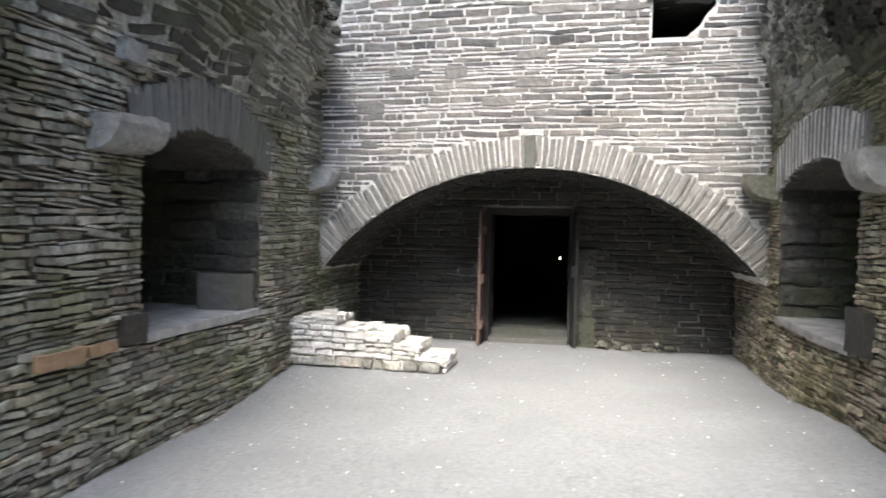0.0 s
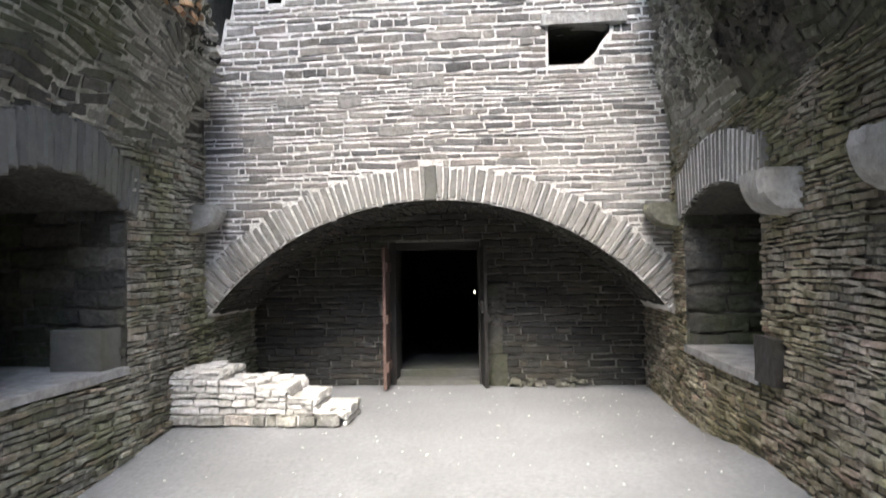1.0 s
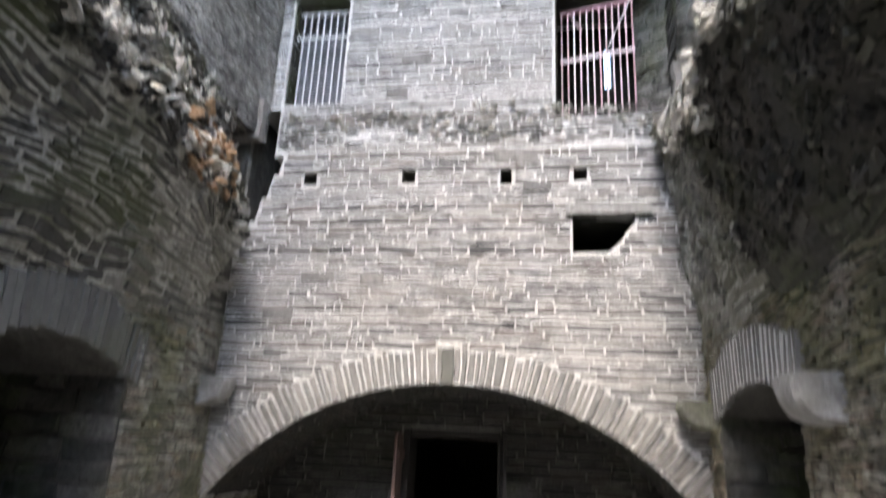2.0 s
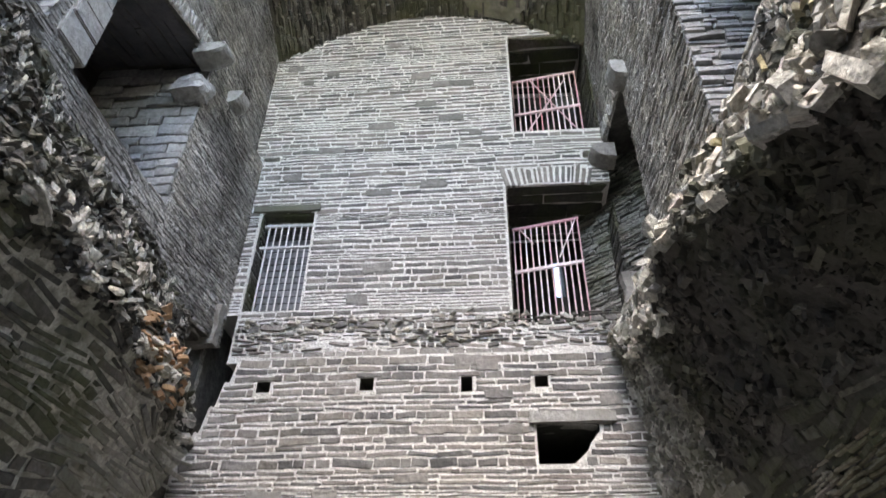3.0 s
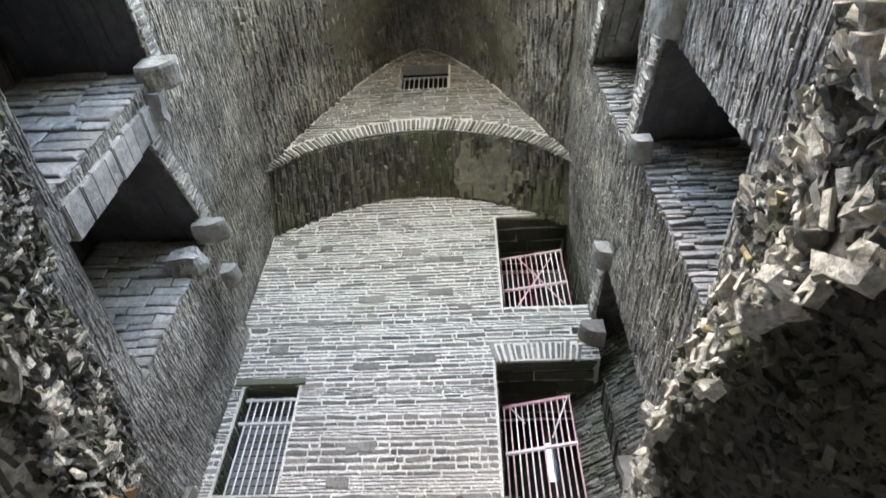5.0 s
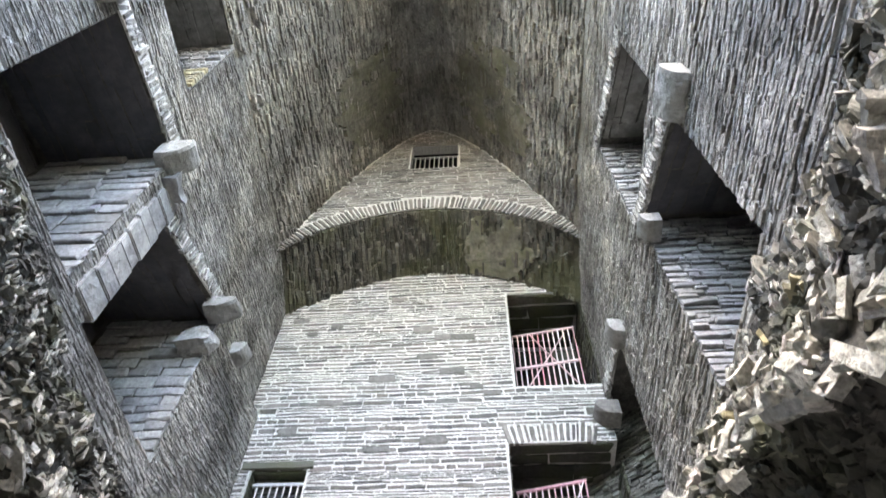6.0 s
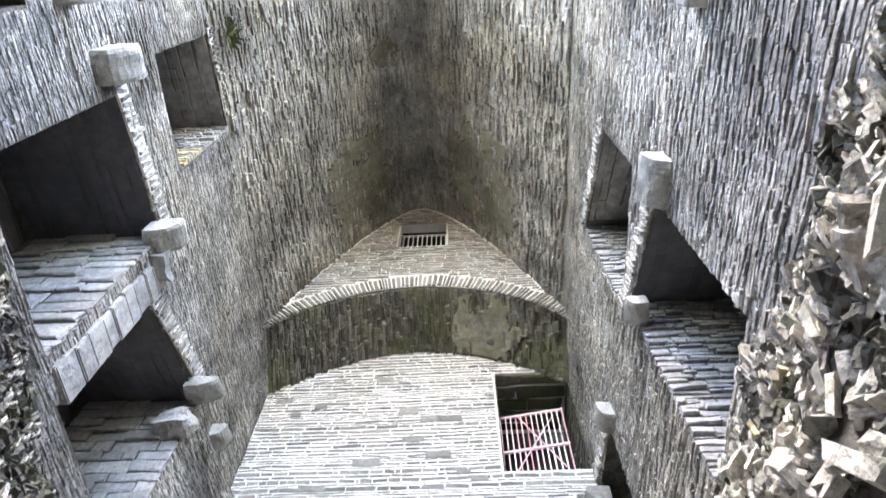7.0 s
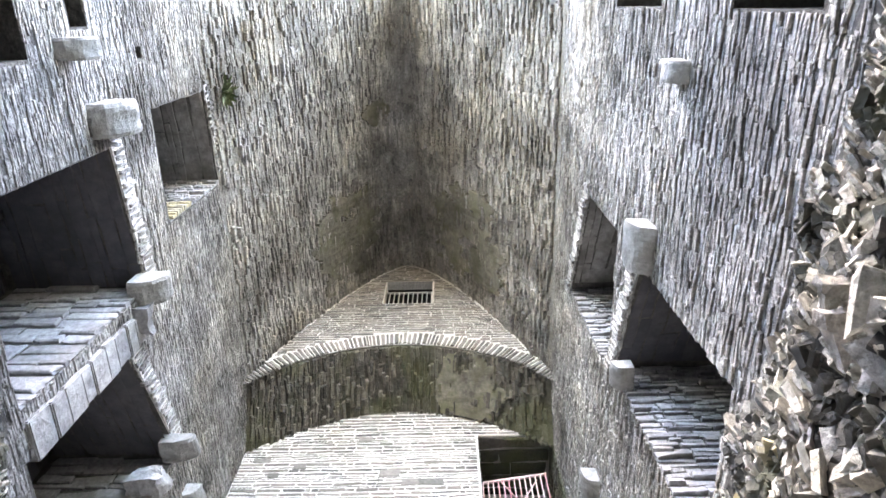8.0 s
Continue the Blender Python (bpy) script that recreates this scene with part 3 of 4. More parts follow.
            size, thin = 0.04 + 0.22 * rng.random() ** 2.8, rng.uniform(0.15, 0.38)
        torn.append((int(rng.integers(len(SHARDS))), at(y, s) + n * (lift + rng.uniform(-0.06, 0.03)), q * np.array([[size], [size * rng.uniform(0.45, 0.9)], [size * thin]])))
    for _ in range(60):
        y, s = rng.uniform(y0, y1), rng.uniform(0.96, 1.16)
        a, b, n = haunch_frame(at, y, s, side)
        q = np.array(Euler(rng.normal(0, 0.5, 3)).to_matrix()) @ np.array([a, n, b])
        size = rng.uniform(0.08, 0.2)
        boulders.append((int(rng.integers(len(ROCKS))), at(y, s) + n * rng.uniform(0.0, 0.05), q * np.array([[size], [size * 0.75], [size * rng.uniform(0.18, 0.42)]])))
    set_pieces(ob, torn, RUBBLE, near=at(near_y, 1.4), pool=SHARDS, most=150, rest="rubble")
    joined("rubble", SHARDS, sunk, RUBBLE_SHADED, ob)
    set_pieces(ob, boulders, RUBBLE, near=at(near_y, 1.2), pool=ROCKS, most=100, rest="rubble")


def along(points):
    ys, vs = zip(*points)
    return lambda y: float(np.interp(y, ys, vs))


tip_r_out, tip_r_z = along([(-1, 0.62), (4.5, 0.62), (6.5, 0.4), (7.5, 0.26)]), along([(-1, 2.95), (1.9, 3.15), (2.6, 3.5), (3.5, 3.9), (5, 4.0), (6.5, 4.6), (7.5, 5.1)])
top_r = along([(-1, 4.4), (0.6, 4.5), (1.8, 4.75), (3, 5.08), (4.6, 5.25), (6.3, 5.65), (7.5, 5.5)])
haunch_right, at_r = haunch("vault_haunch_right", XR, 1, -1.0, YF, lambda y: (tip_r_out(y), tip_r_z(y)), 2.62, top_r, MORTAR_HAUNCH, lambda y: 0.0 if y < 5.4 else 0.42, 0.26)
tip_l_out, tip_l_z = along([(-1, 0.55), (5.0, 0.55), (6.9, 0.42)]), along([(-1, 4.3), (3.5, 4.35), (5, 4.25), (6.5, 4.0), (6.9, 3.8)])
top_l = along([(-1, 6.2), (2.2, 6.2), (3.8, 5.95), (5.0, 5.75), (6.9, 5.6)])
haunch_left, at_l = haunch("vault_haunch_left", XL, -1, -1.0, 6.9, lambda y: (tip_l_out(y), tip_l_z(y)), 2.72, top_l, MORTAR_HAUNCH)

# ---- corbels ----
def corbel(x, side, y, top, wide, out, high, label, mat=None, round_end=0.6):
    """Quarter-round stone bracket built into a side wall."""
    bm = bmesh.new()
    prof = [(-0.06, 0.0), (out, 0.0), (out * 1.02, -high * (1 - round_end) * 0.6)]
    prof += [(out * math.cos(a) ** 0.9, -high * (1 - round_end) * 0.6 - high * (1 - 0.6 * (1 - round_end)) * math.sin(a)) for a in np.linspace(0.2, 1.45, 7)]
    prof += [(-0.06, -high)]
    rings = []
    for j, yy in enumerate(np.linspace(-wide / 2, wide / 2, 9)):
        shrink = 0.95 if j in (0, 8) else 1.0
        rings.append([bm.verts.new((x + side * (p * shrink * (1 + 0.12 * noise.noise(Vector((yy * 7, q * 7, y * 5)))) if p > 0 else p), y + yy, top + q * shrink + 0.03 * noise.noise(Vector((p * 8, yy * 8 + y * 3, q * 8 + top))))) for p, q in prof])
    n = len(prof)
    for r, s in zip(rings[:-1], rings[1:]):
        for i in range(n):
            bm.faces.new((r[i], r[(i + 1) % n], s[(i + 1) % n], s[i]))
    bm.faces.new(rings[0]); bm.faces.new(rings[-1])
    ob = part("corbel", bm, mat or DRESSED)
    return tagged(ob, label, "corbel", "corbels on the side walls")


PALE_C, DARK_C = "pale grey quarter-round stone corbel in the slate wall", "dark rounded stone corbel beside the great arch"
for args in ((XL, 1, 3.82, 2.3, 0.5, 0.28, 0.25), (XR, -1, 4.66, 2.15, 0.4, 0.26, 0.28), (XR, -1, 3.3, 2.16, 0.36, 0.26, 0.3)):
    corbel(*args, PALE_C)
corbel(XL, 1, 7.3, 2.3, 0.34, 0.3, 0.3, PALE_C)
corbel(XR, -1, 7.32, 2.2, 0.32, 0.32, 0.26, DARK_C, SLATE_DARK)
HIGH_C = "weathered stone corbel high on the wall where a floor once rested"
for args in ((XL, 1, 1.58, 8.55, 0.34, 0.32, 0.45), (XL, 1, 3.52, 8.62, 0.3, 0.3, 0.34), (XL, 1, 5.62, 8.45, 0.3, 0.34, 0.2), (XL, 1, 6.52, 8.62, 0.26, 0.22, 0.24), (XL, 1, 0.88, 8.1, 0.2, 0.28, 0.3),
             (XR, -1, 2.55, 7.12, 0.42, 0.2, 0.3), (XR, -1, 4.06, 7.42, 0.26, 0.14, 0.16), (XR, -1, 6.0, 8.14, 0.3, 0.2, 0.26), (XR, -1, 1.05, 6.72, 0.16, 0.15, 0.26)):
    corbel(*args, HIGH_C)
corbel(XR + 0.02, -1, 7.46, 8.2, 0.3, 0.26, 0.26, "dark rounded stone corbel in the corner beside the lintel", SLATE_BLOCK)

# ---- sills and slabs ----
for x, side, (a, b, lo, hi) in ((XL, 1, LEFT[0]), (XR, -1, RIGHT[0])):
    c, d = sorted((x + side * 0.05, x - side * 1.5))
    tagged(part("window_sill", block((c, a + 0.01, lo - 0.04), (d, b - 0.01, lo + 0.03), 0, 0.012, 3), SILL), "worn pale slate sill slab in the wall opening", "sill", kind="structure")
tagged(part("stone_block", block((XL - 0.5, 5.62, 0.72), (XL - 0.03, 5.9, 1.08), 0, 0.015, 5), LINTEL), "squared grey stone block on the opening's sill", "stone block")
pier = tagged(new("stone_pier"), "pale chipped stone pier between two high openings", "stone pier")
pier.location = (XL, 3.93, 6.2)
for i, (h0, h1) in enumerate(((0.0, 0.3), (0.3, 0.52), (0.52, 0.8), (0.8, 0.98), (0.98, 1.25), (1.25, 1.46), (1.46, 1.72), (1.72, 1.9), (1.9, 2.05))):
    j = (0.0, 0.02, 0.01, 0.03, 0.015, 0.0, 0.025, 0.01, 0.05)[i]
    part("block", block((-0.6, -0.24 + j, h0 + 0.001), (0.05 + 0.008 * ((i * 5) % 3 - 1), 0.16 - j * 0.6, h1 - 0.001), 0.012), SILL, pier)
part("block", block((-0.25, -0.3, 1.98), (0.16, 0.02, 2.12), 0, 0.07, 41), SILL, pier)
tagged(part("stone_block", block((XL - 0.3, 5.62, 7.74), (XL + 0.12, 5.88, 8.0), 0, 0.07, 11), SILL), "broken pale stone block jutting from the jamb", "stone block")
tagged(part("stone_slab", block((XL - 0.15, 7.34, 5.2), (XL + 0.2, 7.44, 5.74), 0, 0.04, 21), SLATE_BLOCK), "grey upright slab built into the corner of the wall", "stone slab")
tagged(part("stone_slab", block((XR - 0.16, 7.24, 5.55), (XR + 0.15, 7.34, 5.95), 0, 0.04, 23), SLATE_BLOCK), "pale upright slab built into the corner of the wall", "stone slab")
tagged(part("lintel", block((1.36, YF - 0.07, 4.21), (2.28, YF + 0.3, 4.33), 0, 0.012, 4), DRESSED), "flat pale stone lintel over the small opening", "lintel", kind="structure")
tagged(part("lintel", block((-2.32, YU - 0.04, 7.42), (-1.36, YU + 0.4, 7.52), 0, 0.012, 6), LINTEL), "dark slate lintel over the barred opening", "lintel", kind="structure")
for z in (2.78,):
    tagged(part("wall_block", block((XL - 0.1, 3.83, z - 0.07), (XL + 0.1, 4.05, z + 0.09), 0, 0.015, 9), DRESSED), "pale squared stone set in the dark wall", "stone block")
tagged(part("ochre_stone", block((XL - 0.1, 3.1, 0.64), (XL + 0.085, 3.5, 0.74), 0, 0.012, 2), OCHRE), "rust-orange stone in the dark slate wall", "stone block")
tagged(part("ochre_stone", block((XL - 0.1, 3.52, 0.66), (XL + 0.08, 3.8, 0.73), 0, 0.01, 4), OCHRE), "rust-orange stone in the dark slate wall", "stone block")

for args in ((XL, 1, 3.87, 4.1, 0.68, 0.9), (XR, -1, 4.78, 5.13, 0.74, 1.06)):
    x, side, a, b, lo, hi = args
    c, d = sorted((x + side * 0.085, x - side * 0.3))
    tagged(part("quoin", block((c, a, lo), (d, b, hi), 0, 0.01, 6), SLATE_DARK_SHADED), "dark squared slate quoin at the opening's corner", "stone block")

# ---- low stepped wall stub by the arch ----
stub = tagged(new("wall_stub"), "limewashed stepped stub of a broken stone wall", "wall stub")
stub.location = (-1.65, 7.0, 0)
STEPS = [(-2.56, -2.0, 0.56), (-2.0, -1.62, 0.46), (-1.62, -1.3, 0.41), (-1.3, -1.03, 0.3), (-1.03, -0.72, 0.15)]
part("core", block((-0.88, -0.28, 0), (0.55, 0.38, 0.14), 0, 0.01, 3), MORTAR_PALE, stub)
for i, (a, b, h) in enumerate(STEPS[:4]):
    part("core", block((a + 1.67, -0.27, 0.1), (b + 1.63, 0.37, h - 0.05), 0, 0.008, i), MORTAR_PALE, stub)
stub_stones = []
for a, b, h in STEPS:
    stub_stones += lay((1.65, -0.28, 0), X, Z, -Y, a, b, 0.12, h, None, (0.04, 0.1), (0.1, 0.32), gap=0.014, deep=(0.004, 0.05), wobble=0.06)
    stub_stones += lay((1.65, -0.3, h - 0.045), X, Y, Z, a, b + 0.03, 0.0, 0.66, None, (0.14, 0.3), (0.14, 0.36), gap=0.012, deep=(0.02, 0.07), wobble=0.16)
    stub_stones += lay((b + 1.65, -0.28, 0), Y, Z, X, 0, 0.64, 0.12 if h > 0.2 else 0, h - 0.02, None, (0.06, 0.1), (0.14, 0.3), gap=0.016, deep=(0.01, 0.03))
set_pieces(stub, stub_stones, WHITE)
set_pieces(stub, lay((1.65, -0.29, 0), X, Z, -Y, -2.56, -0.75, 0.0, 0.13, None, (0.12, 0.13), (0.14, 0.32), gap=0.02, deep=(0.02, 0.06), wobble=0.04), RUBBLE, name="base_stone")

# ---- doorway ----
def door_leaf(hinge, angle, wide, high, label, wood):
    leaf = tagged(new("door_leaf"), label, "door")
    leaf.matrix_world = pose(*hinge, 0, 0, angle)
    for i in range(4):
        w = wide / 4
        part("plank", block((i * w + 0.002, -0.02, 0.03), ((i + 1) * w - 0.002, 0.02, high), 0.004), wood, leaf)
    for z in (0.3, high / 2, high - 0.25):
        part("ledge", block((0.02, 0.02, z - 0.06), (wide - 0.02, 0.05, z + 0.06), 0.006), wood, leaf)
    lock = part("lock", block((wide - 0.12, -0.06, high * 0.53), (wide - 0.02, -0.02, high * 0.53 + 0.16), 0.008), DARKWOOD, leaf, "dark iron lock plate")
    part("latch", block((wide - 0.09, -0.09, high * 0.57), (wide - 0.05, -0.06, high * 0.57 + 0.03), 0.006), DARKWOOD, lock)
    return leaf


door_leaf((-0.66, 8.98, 0), -86, 0.5, 1.84, "reddish-brown plank door leaf standing open", TIMBER)
dark_leaf = door_leaf((0.6, 8.98, 0), -80, 0.34, 1.84, "dark plank door leaf standing open beside the doorway", DARKWOOD)
for x, name in ((-0.66, "door_jamb"), (0.55, "door_jamb")):
    tagged(part("door_jamb", block((x, 9.0, 0), (x + 0.1, 9.5, 1.92), 0.01), DARKWOOD), "dark timber frame post of the doorway", "door frame", kind="structure")
tagged(part("door_head", block((-0.56, 9.1, 1.82), (0.55, 9.5, 1.92), 0.01), DARKWOOD), "dark timber head of the doorway", "door frame", kind="structure")
for i, (y, z) in enumerate(((8.98, 0.07), (9.32, 0.16))):
    tagged(part("step", block((-0.56, y, 0.0), (0.55, y + (0.34 if i == 0 else 1.6), z), 0, 0.008, i), LINTEL), "worn grey stone step inside the doorway", "step", kind="structure")
for i, (z0, z1) in enumerate(((0.0, 0.42), (0.43, 0.95), (0.96, 1.35))):
    tagged(part("jamb_stone", block((0.66, 8.93, z0), (0.92 - 0.05 * (i % 2), 9.2, z1), 0, 0.01, i), SLATE_HAUNCH), "smooth squared grey jamb stone beside the doorway", "jamb stone", "jamb stones of the doorway")


# ---- barred gates ----
def rod(a, b, r):
    bm = bmesh.new()
    a, b = Vector(a), Vector(b)
    m = Matrix.Translation((a + b) / 2) @ (b - a).to_track_quat("Z", "Y").to_matrix().to_4x4()
    bmesh.ops.create_cone(bm, cap_ends=True, segments=8, radius1=r, radius2=r, depth=(b - a).length, matrix=m)
    return bm


def gate(at, turn, wide, high, bars, rails, mat, label, braces=(), thick=0.014):
    g = tagged(new("barred_gate"), label, "gate")
    g.matrix_world = pose(*at, 0, 0, turn)
    for i in range(bars):
        x = wide * i / (bars - 1)
        part("bar", rod((x, 0, 0), (x, 0, high), thick), mat, g)
    for z in rails:
        part("rail", block((-0.02, -0.02, z - 0.022), (wide + 0.02, 0.02, z + 0.022), 0.005), mat, g)
    for a, b in braces:
        part("brace", rod((a[0], -0.01, a[1]), (b[0], -0.01, b[1]), thick), mat, g)
    return g


gate((-2.2, 7.76, 5.82), 0, 0.74, 1.5, 9, (0.02, 1.08, 1.46), STEEL, "galvanised steel bar gate closing the window opening", thick=0.012)
gate((1.36, 8.2, 5.57), -14, 0.92, 1.84, 12, (0.02, 1.08, 1.82), PINK, "pale red and white barred gate standing ajar in the opening", braces=(((0.28, 1.5), (0.08, 1.82)), ((0.62, 1.2), (0.9, 1.82))), thick=0.011)
gate((1.5, 8.15, 8.85), -9, 1.06, 1.74, 13, (0.02, 0.9, 1.72), PINK, "pale red barred gate with crossed braces in the upper opening", braces=(((0.1, 0.3), (0.9, 1.6)), ((0.95, 0.4), (0.3, 1.7))), thick=0.012)
gate((-0.42, YA + 0.12, 14.22), 0, 1.03, 0.78, 11, (0.02, 0.76), STEEL, "steel bars across the small gable window", thick=0.015)

# added boards imitate the lit, striped slate wall behind the bars
boards = tagged(new("striped_backing"), "grey boards standing in for the striped wall behind the bars", "screen")
boards.location = (-1.82, 7.98, 5.8)
for i in range(15):
    part("board", block((-0.37, -0.012, i * 0.107 + 0.004), (0.37, 0.012, i * 0.107 + 0.1), 0.004), BOARD, boards)

# ---- loose stones at the foot of the door wall ----
heap = tagged(new("rubble_heap"), "loose pale stones along the foot of the door wall", "rubble")
heap.location = (1.4, 8.9, 0)
set_pieces(heap, [(int(rng.integers(len(SHARDS))), np.array([rng.uniform(-0.5, 0.55), rng.uniform(-0.1, 0.03), 0.02 + 0.1 * rng.random() ** 2]), np.array(Euler((rng.normal(0, 0.2), rng.normal(0, 0.2), rng.uniform(0, 6))).to_matrix()) * np.array([[q], [q * 0.7], [q * 0.35]])) for q in rng.uniform(0.07, 0.2, 26)], RUNNEL, pool=SHARDS)

# ---- lintel arch over the lower barred opening ----
part("lintel_bed", block((1.26, YU - 0.019, 7.73), (2.44, YU + 0.03, 8.07), 0), MORTAR_PALE, wall_upper)
arch_bits = voussoirs((1.85, YU, 5.2), 2.56, 2.88, 103.5, 76.5, 16, X, Z, -Y, (0.02, 0.04), 0.6)
set_pieces(wall_upper, arch_bits, SLATE_PALE, name="voussoir")

# ---- fern on the wall ----
fern = tagged(new("fern"), "small green fern tuft rooted in the vault's wall", "plant")
fern.location = (XL + 0.12, 1.75, 11.75)
for i in range(26):
    a, l = rng.uniform(0, 6.28), rng.uniform(0.12, 0.3)
    bm = bmesh.new()
    tip = Vector((abs(math.cos(a)) * l * 0.8 + 0.05, math.sin(a) * l, rng.uniform(-0.2, 0.12)))
    side = tip.cross(Vector((0, 0, 1))).normalized() * 0.03
    ps = [Vector((0, 0, 0)), tip * 0.5 + side + Vector((0, 0, 0.04)), tip, tip * 0.5 - side + Vector((0, 0, 0.04))]
    bm.faces.new([bm.verts.new(p) for p in ps])
    part("frond", bm, FERN, fern)

# ---- stonework of walls, arches and vault ----
def front_solid(u, v):
    return clear_of(FRONT, 0.018)(u, v) and (u - ARCH["x"]) ** 2 + (v - ARCH["z"]) ** 2 > (ARCH["r"] + 0.36) ** 2


step_out = lay((0, YF, 0), X, Z, -Y, XL, XR, 1.0, 3.75, front_solid, (0.03, 0.098), (0.07, 0.48), gap=0.015, deep=(0.003, 0.013), bed=1.4, wobble=0.035, drift=0.012)
step_out += lay((0, YF, 0), X, Z, -Y, XL, XR, 3.75, 5.08, front_solid, (0.04, 0.12), (0.09, 0.46), gap=0.018, deep=(0.003, 0.015), bed=1.3, wobble=0.045, drift=0.006)
set_pieces(wall_front, step_out, SLATE_PALE, near=(0.3, YF, 3.2))
set_pieces(wall_front, voussoirs((ARCH["x"], YF, ARCH["z"]), ARCH["r"], ARCH["r"] + 0.37, 143.5, 36.0, 84, X, Z, -Y, (0.012, 0.034), 0.69), SLATE_BLOCK, name="voussoir")
set_pieces(wall_upper, lay((0, YU, 0), X, Z, -Y, XL, XR, 5.5, 12.3, clear_of(UPPER, 0.01), (0.03, 0.11), (0.08, 0.46), gap=0.018, deep=(0.003, 0.013), bed=1.9, wobble=0.04, drift=0.008), SLATE_PALE, near=(0.2, YU, 6.5))
ledge = tagged(part("wall_ledge", block((XL + 0.32, YU - 0.06, 5.06), (XR - 0.1, YU - 0.004, 5.5), 0, 0.035, 5), MORTAR_PALE), "ragged band of broken masonry across the wall", "wall", kind="structure")


def band_top(u):
    return 5.62 + 0.1 * noise.noise(Vector((u * 1.6, 3, 0))) + 0.06 * noise.noise(Vector((u * 7, 1, 0)))


band = lay((0, YU - 0.06, 0), X, Z, -Y, XL + 0.34, XR - 0.1, 5.16, 5.85, lambda u, v: v < band_top(u), (0.03, 0.1), (0.06, 0.34), gap=0.028, deep=(0.0, 0.032), wobble=0.1, drift=0.03, bed=1.2)
set_pieces(ledge, band, SLATE_PALE, near=(0.2, YU, 5.3), most=200)
set_pieces(ledge, lay((0, YU - 0.07, 0), X, Z, -Y, XL + 0.7, 1.35, 5.04, 5.18, None, (0.13, 0.14), (0.18, 0.36), gap=0.022, deep=(0.01, 0.04), wobble=0.05), SLATE_BLOCK, name="block_stone")
lumps = []
for _ in range(150):
    u = rng.uniform(XL + 0.4, XR - 0.3)
    v = band_top(u) - 0.28 * rng.random() ** 1.5 if abs(u - 0.45) > 0.35 else rng.uniform(5.25, 5.72)
    size = rng.uniform(0.04, 0.13)
    q = np.array(Euler((rng.normal(0, 0.25), rng.normal(0, 0.25), rng.normal(0, 0.5))).to_matrix())
    lumps.append((int(rng.integers(len(SHARDS))), np.array([u, YU - rng.uniform(0.04, 0.09), v]), q * np.array([[size * 1.3], [size], [size * rng.uniform(0.25, 0.5)]])))
set_pieces(ledge, lumps, RUBBLE, pool=SHARDS, most=120)


def blocks_among(O, U, V, N, u0, u1, v0, v1, count, solid):
    """Larger squared stones here and there among the slates."""
    out = []
    while len(out) < count:
        u, v, w, h = rng.uniform(u0, u1), rng.uniform(v0, v1), rng.uniform(0.16, 0.42), rng.uniform(0.09, 0.16)
        if all(solid(u + a * w, v + c * h) for a in (-0.6, 0.6) for c in (-0.6, 0.6)):
            out.append((int(rng.integers(len(STONES))), np.array(O, float) + U * u + V * v, np.array([U * w, V * h, N * rng.uniform(0.012, 0.02)])))
    return out


set_pieces(wall_front, blocks_among((0, YF, 0), X, Z, -Y, XL + 0.3, XR - 0.3, 2.6, 5.0, 13, front_solid), SLATE_BLOCK, name="block_stone")
set_pieces(wall_upper, blocks_among((0, YU, 0), X, Z, -Y, XL + 0.3, XR - 0.3, 5.8, 11.2, 18, clear_of(UPPER, 0.05)), SLATE_BLOCK, name="block_stone")
# door wall stones carry the shade under the great arch in their colour
set_pieces(wall_door, lay((0, 9.0, 0), X, Z, -Y, XL - 0.3, XR + 0.3, 0.0, 2.6, clear_of(DOOR, 0.0), (0.06, 0.12), (0.16, 0.5), gap=0.014, deep=(0.02, 0.045), wobble=0.025), SLATE_DARK_SHADED, near=(0, 9, 0.8), most=250)
set_pieces(wall_gable, lay((0, YA, 0), X, Z, -Y, XL, XR, 11.4, 16.3, lambda u, v: v < gable(u) - 0.05 and v > SQUINCH(u) + 0.42 and clear_of(GABLE[1:], 0.01)(u, v), (0.06, 0.11), (0.16, 0.5), gap=0.015, deep=(0.003, 0.011), bed=1.45, wobble=0.022), SLATE_PALE, near=(0.1, YA, 13), most=200)


def wall_stones(wall, x, side, holes, near, low_mat, high_mat, coarse):
    face = ((x, 0, 0), Y, Z, X * side)
    a, b, lo, hi = holes[0]
    holes = [(a, b, lo, lambda u: hi(u) + 0.46), *holes[1:]]
    clear = clear_of(holes, 0.0)
    set_pieces(wall, lay(*face, -0.3, 9.0, -0.3, 3.0, lambda u, v: clear(u, v) and (u < YF or v < 1.05), coarse[0], coarse[1], deep=coarse[2], gap=0.011, wobble=0.06, drift=0.025), low_mat, near=near)
    high = lay(*face, -0.3, YF + 0.1, 4.6, 11.6, clear, (0.012, 0.046), (0.05, 0.3), gap=0.004, deep=(0.0, 0.02), wobble=0.08, drift=0.05)
    # weathered out in places: some slates are lost, others stand proud
    high = [(k, at, ax * np.array([[1], [1], [1.0 + 0.9 * noise.noise(Vector(at * 2.3))]])) for k, at, ax in high if rng.random() > 0.04 + 0.2 * max(0.0, noise.noise(Vector(at * 3.1 + 7)))]
    joined("stonework", STONES, high, high_mat, wall)


wall_stones(wall_left, XL, 1, LEFT, (XL, 4.5, 0.8), SLATE_DARK, SLATE_HIGH, ((0.02, 0.072), (0.06, 0.34), (0.0, 0.05)))
wall_stones(wall_right, XR, -1, RIGHT, (XR, 4.8, 1.0), SLATE_BROWN, SLATE_HIGH, ((0.018, 0.064), (0.05, 0.27), (0.0, 0.038)))

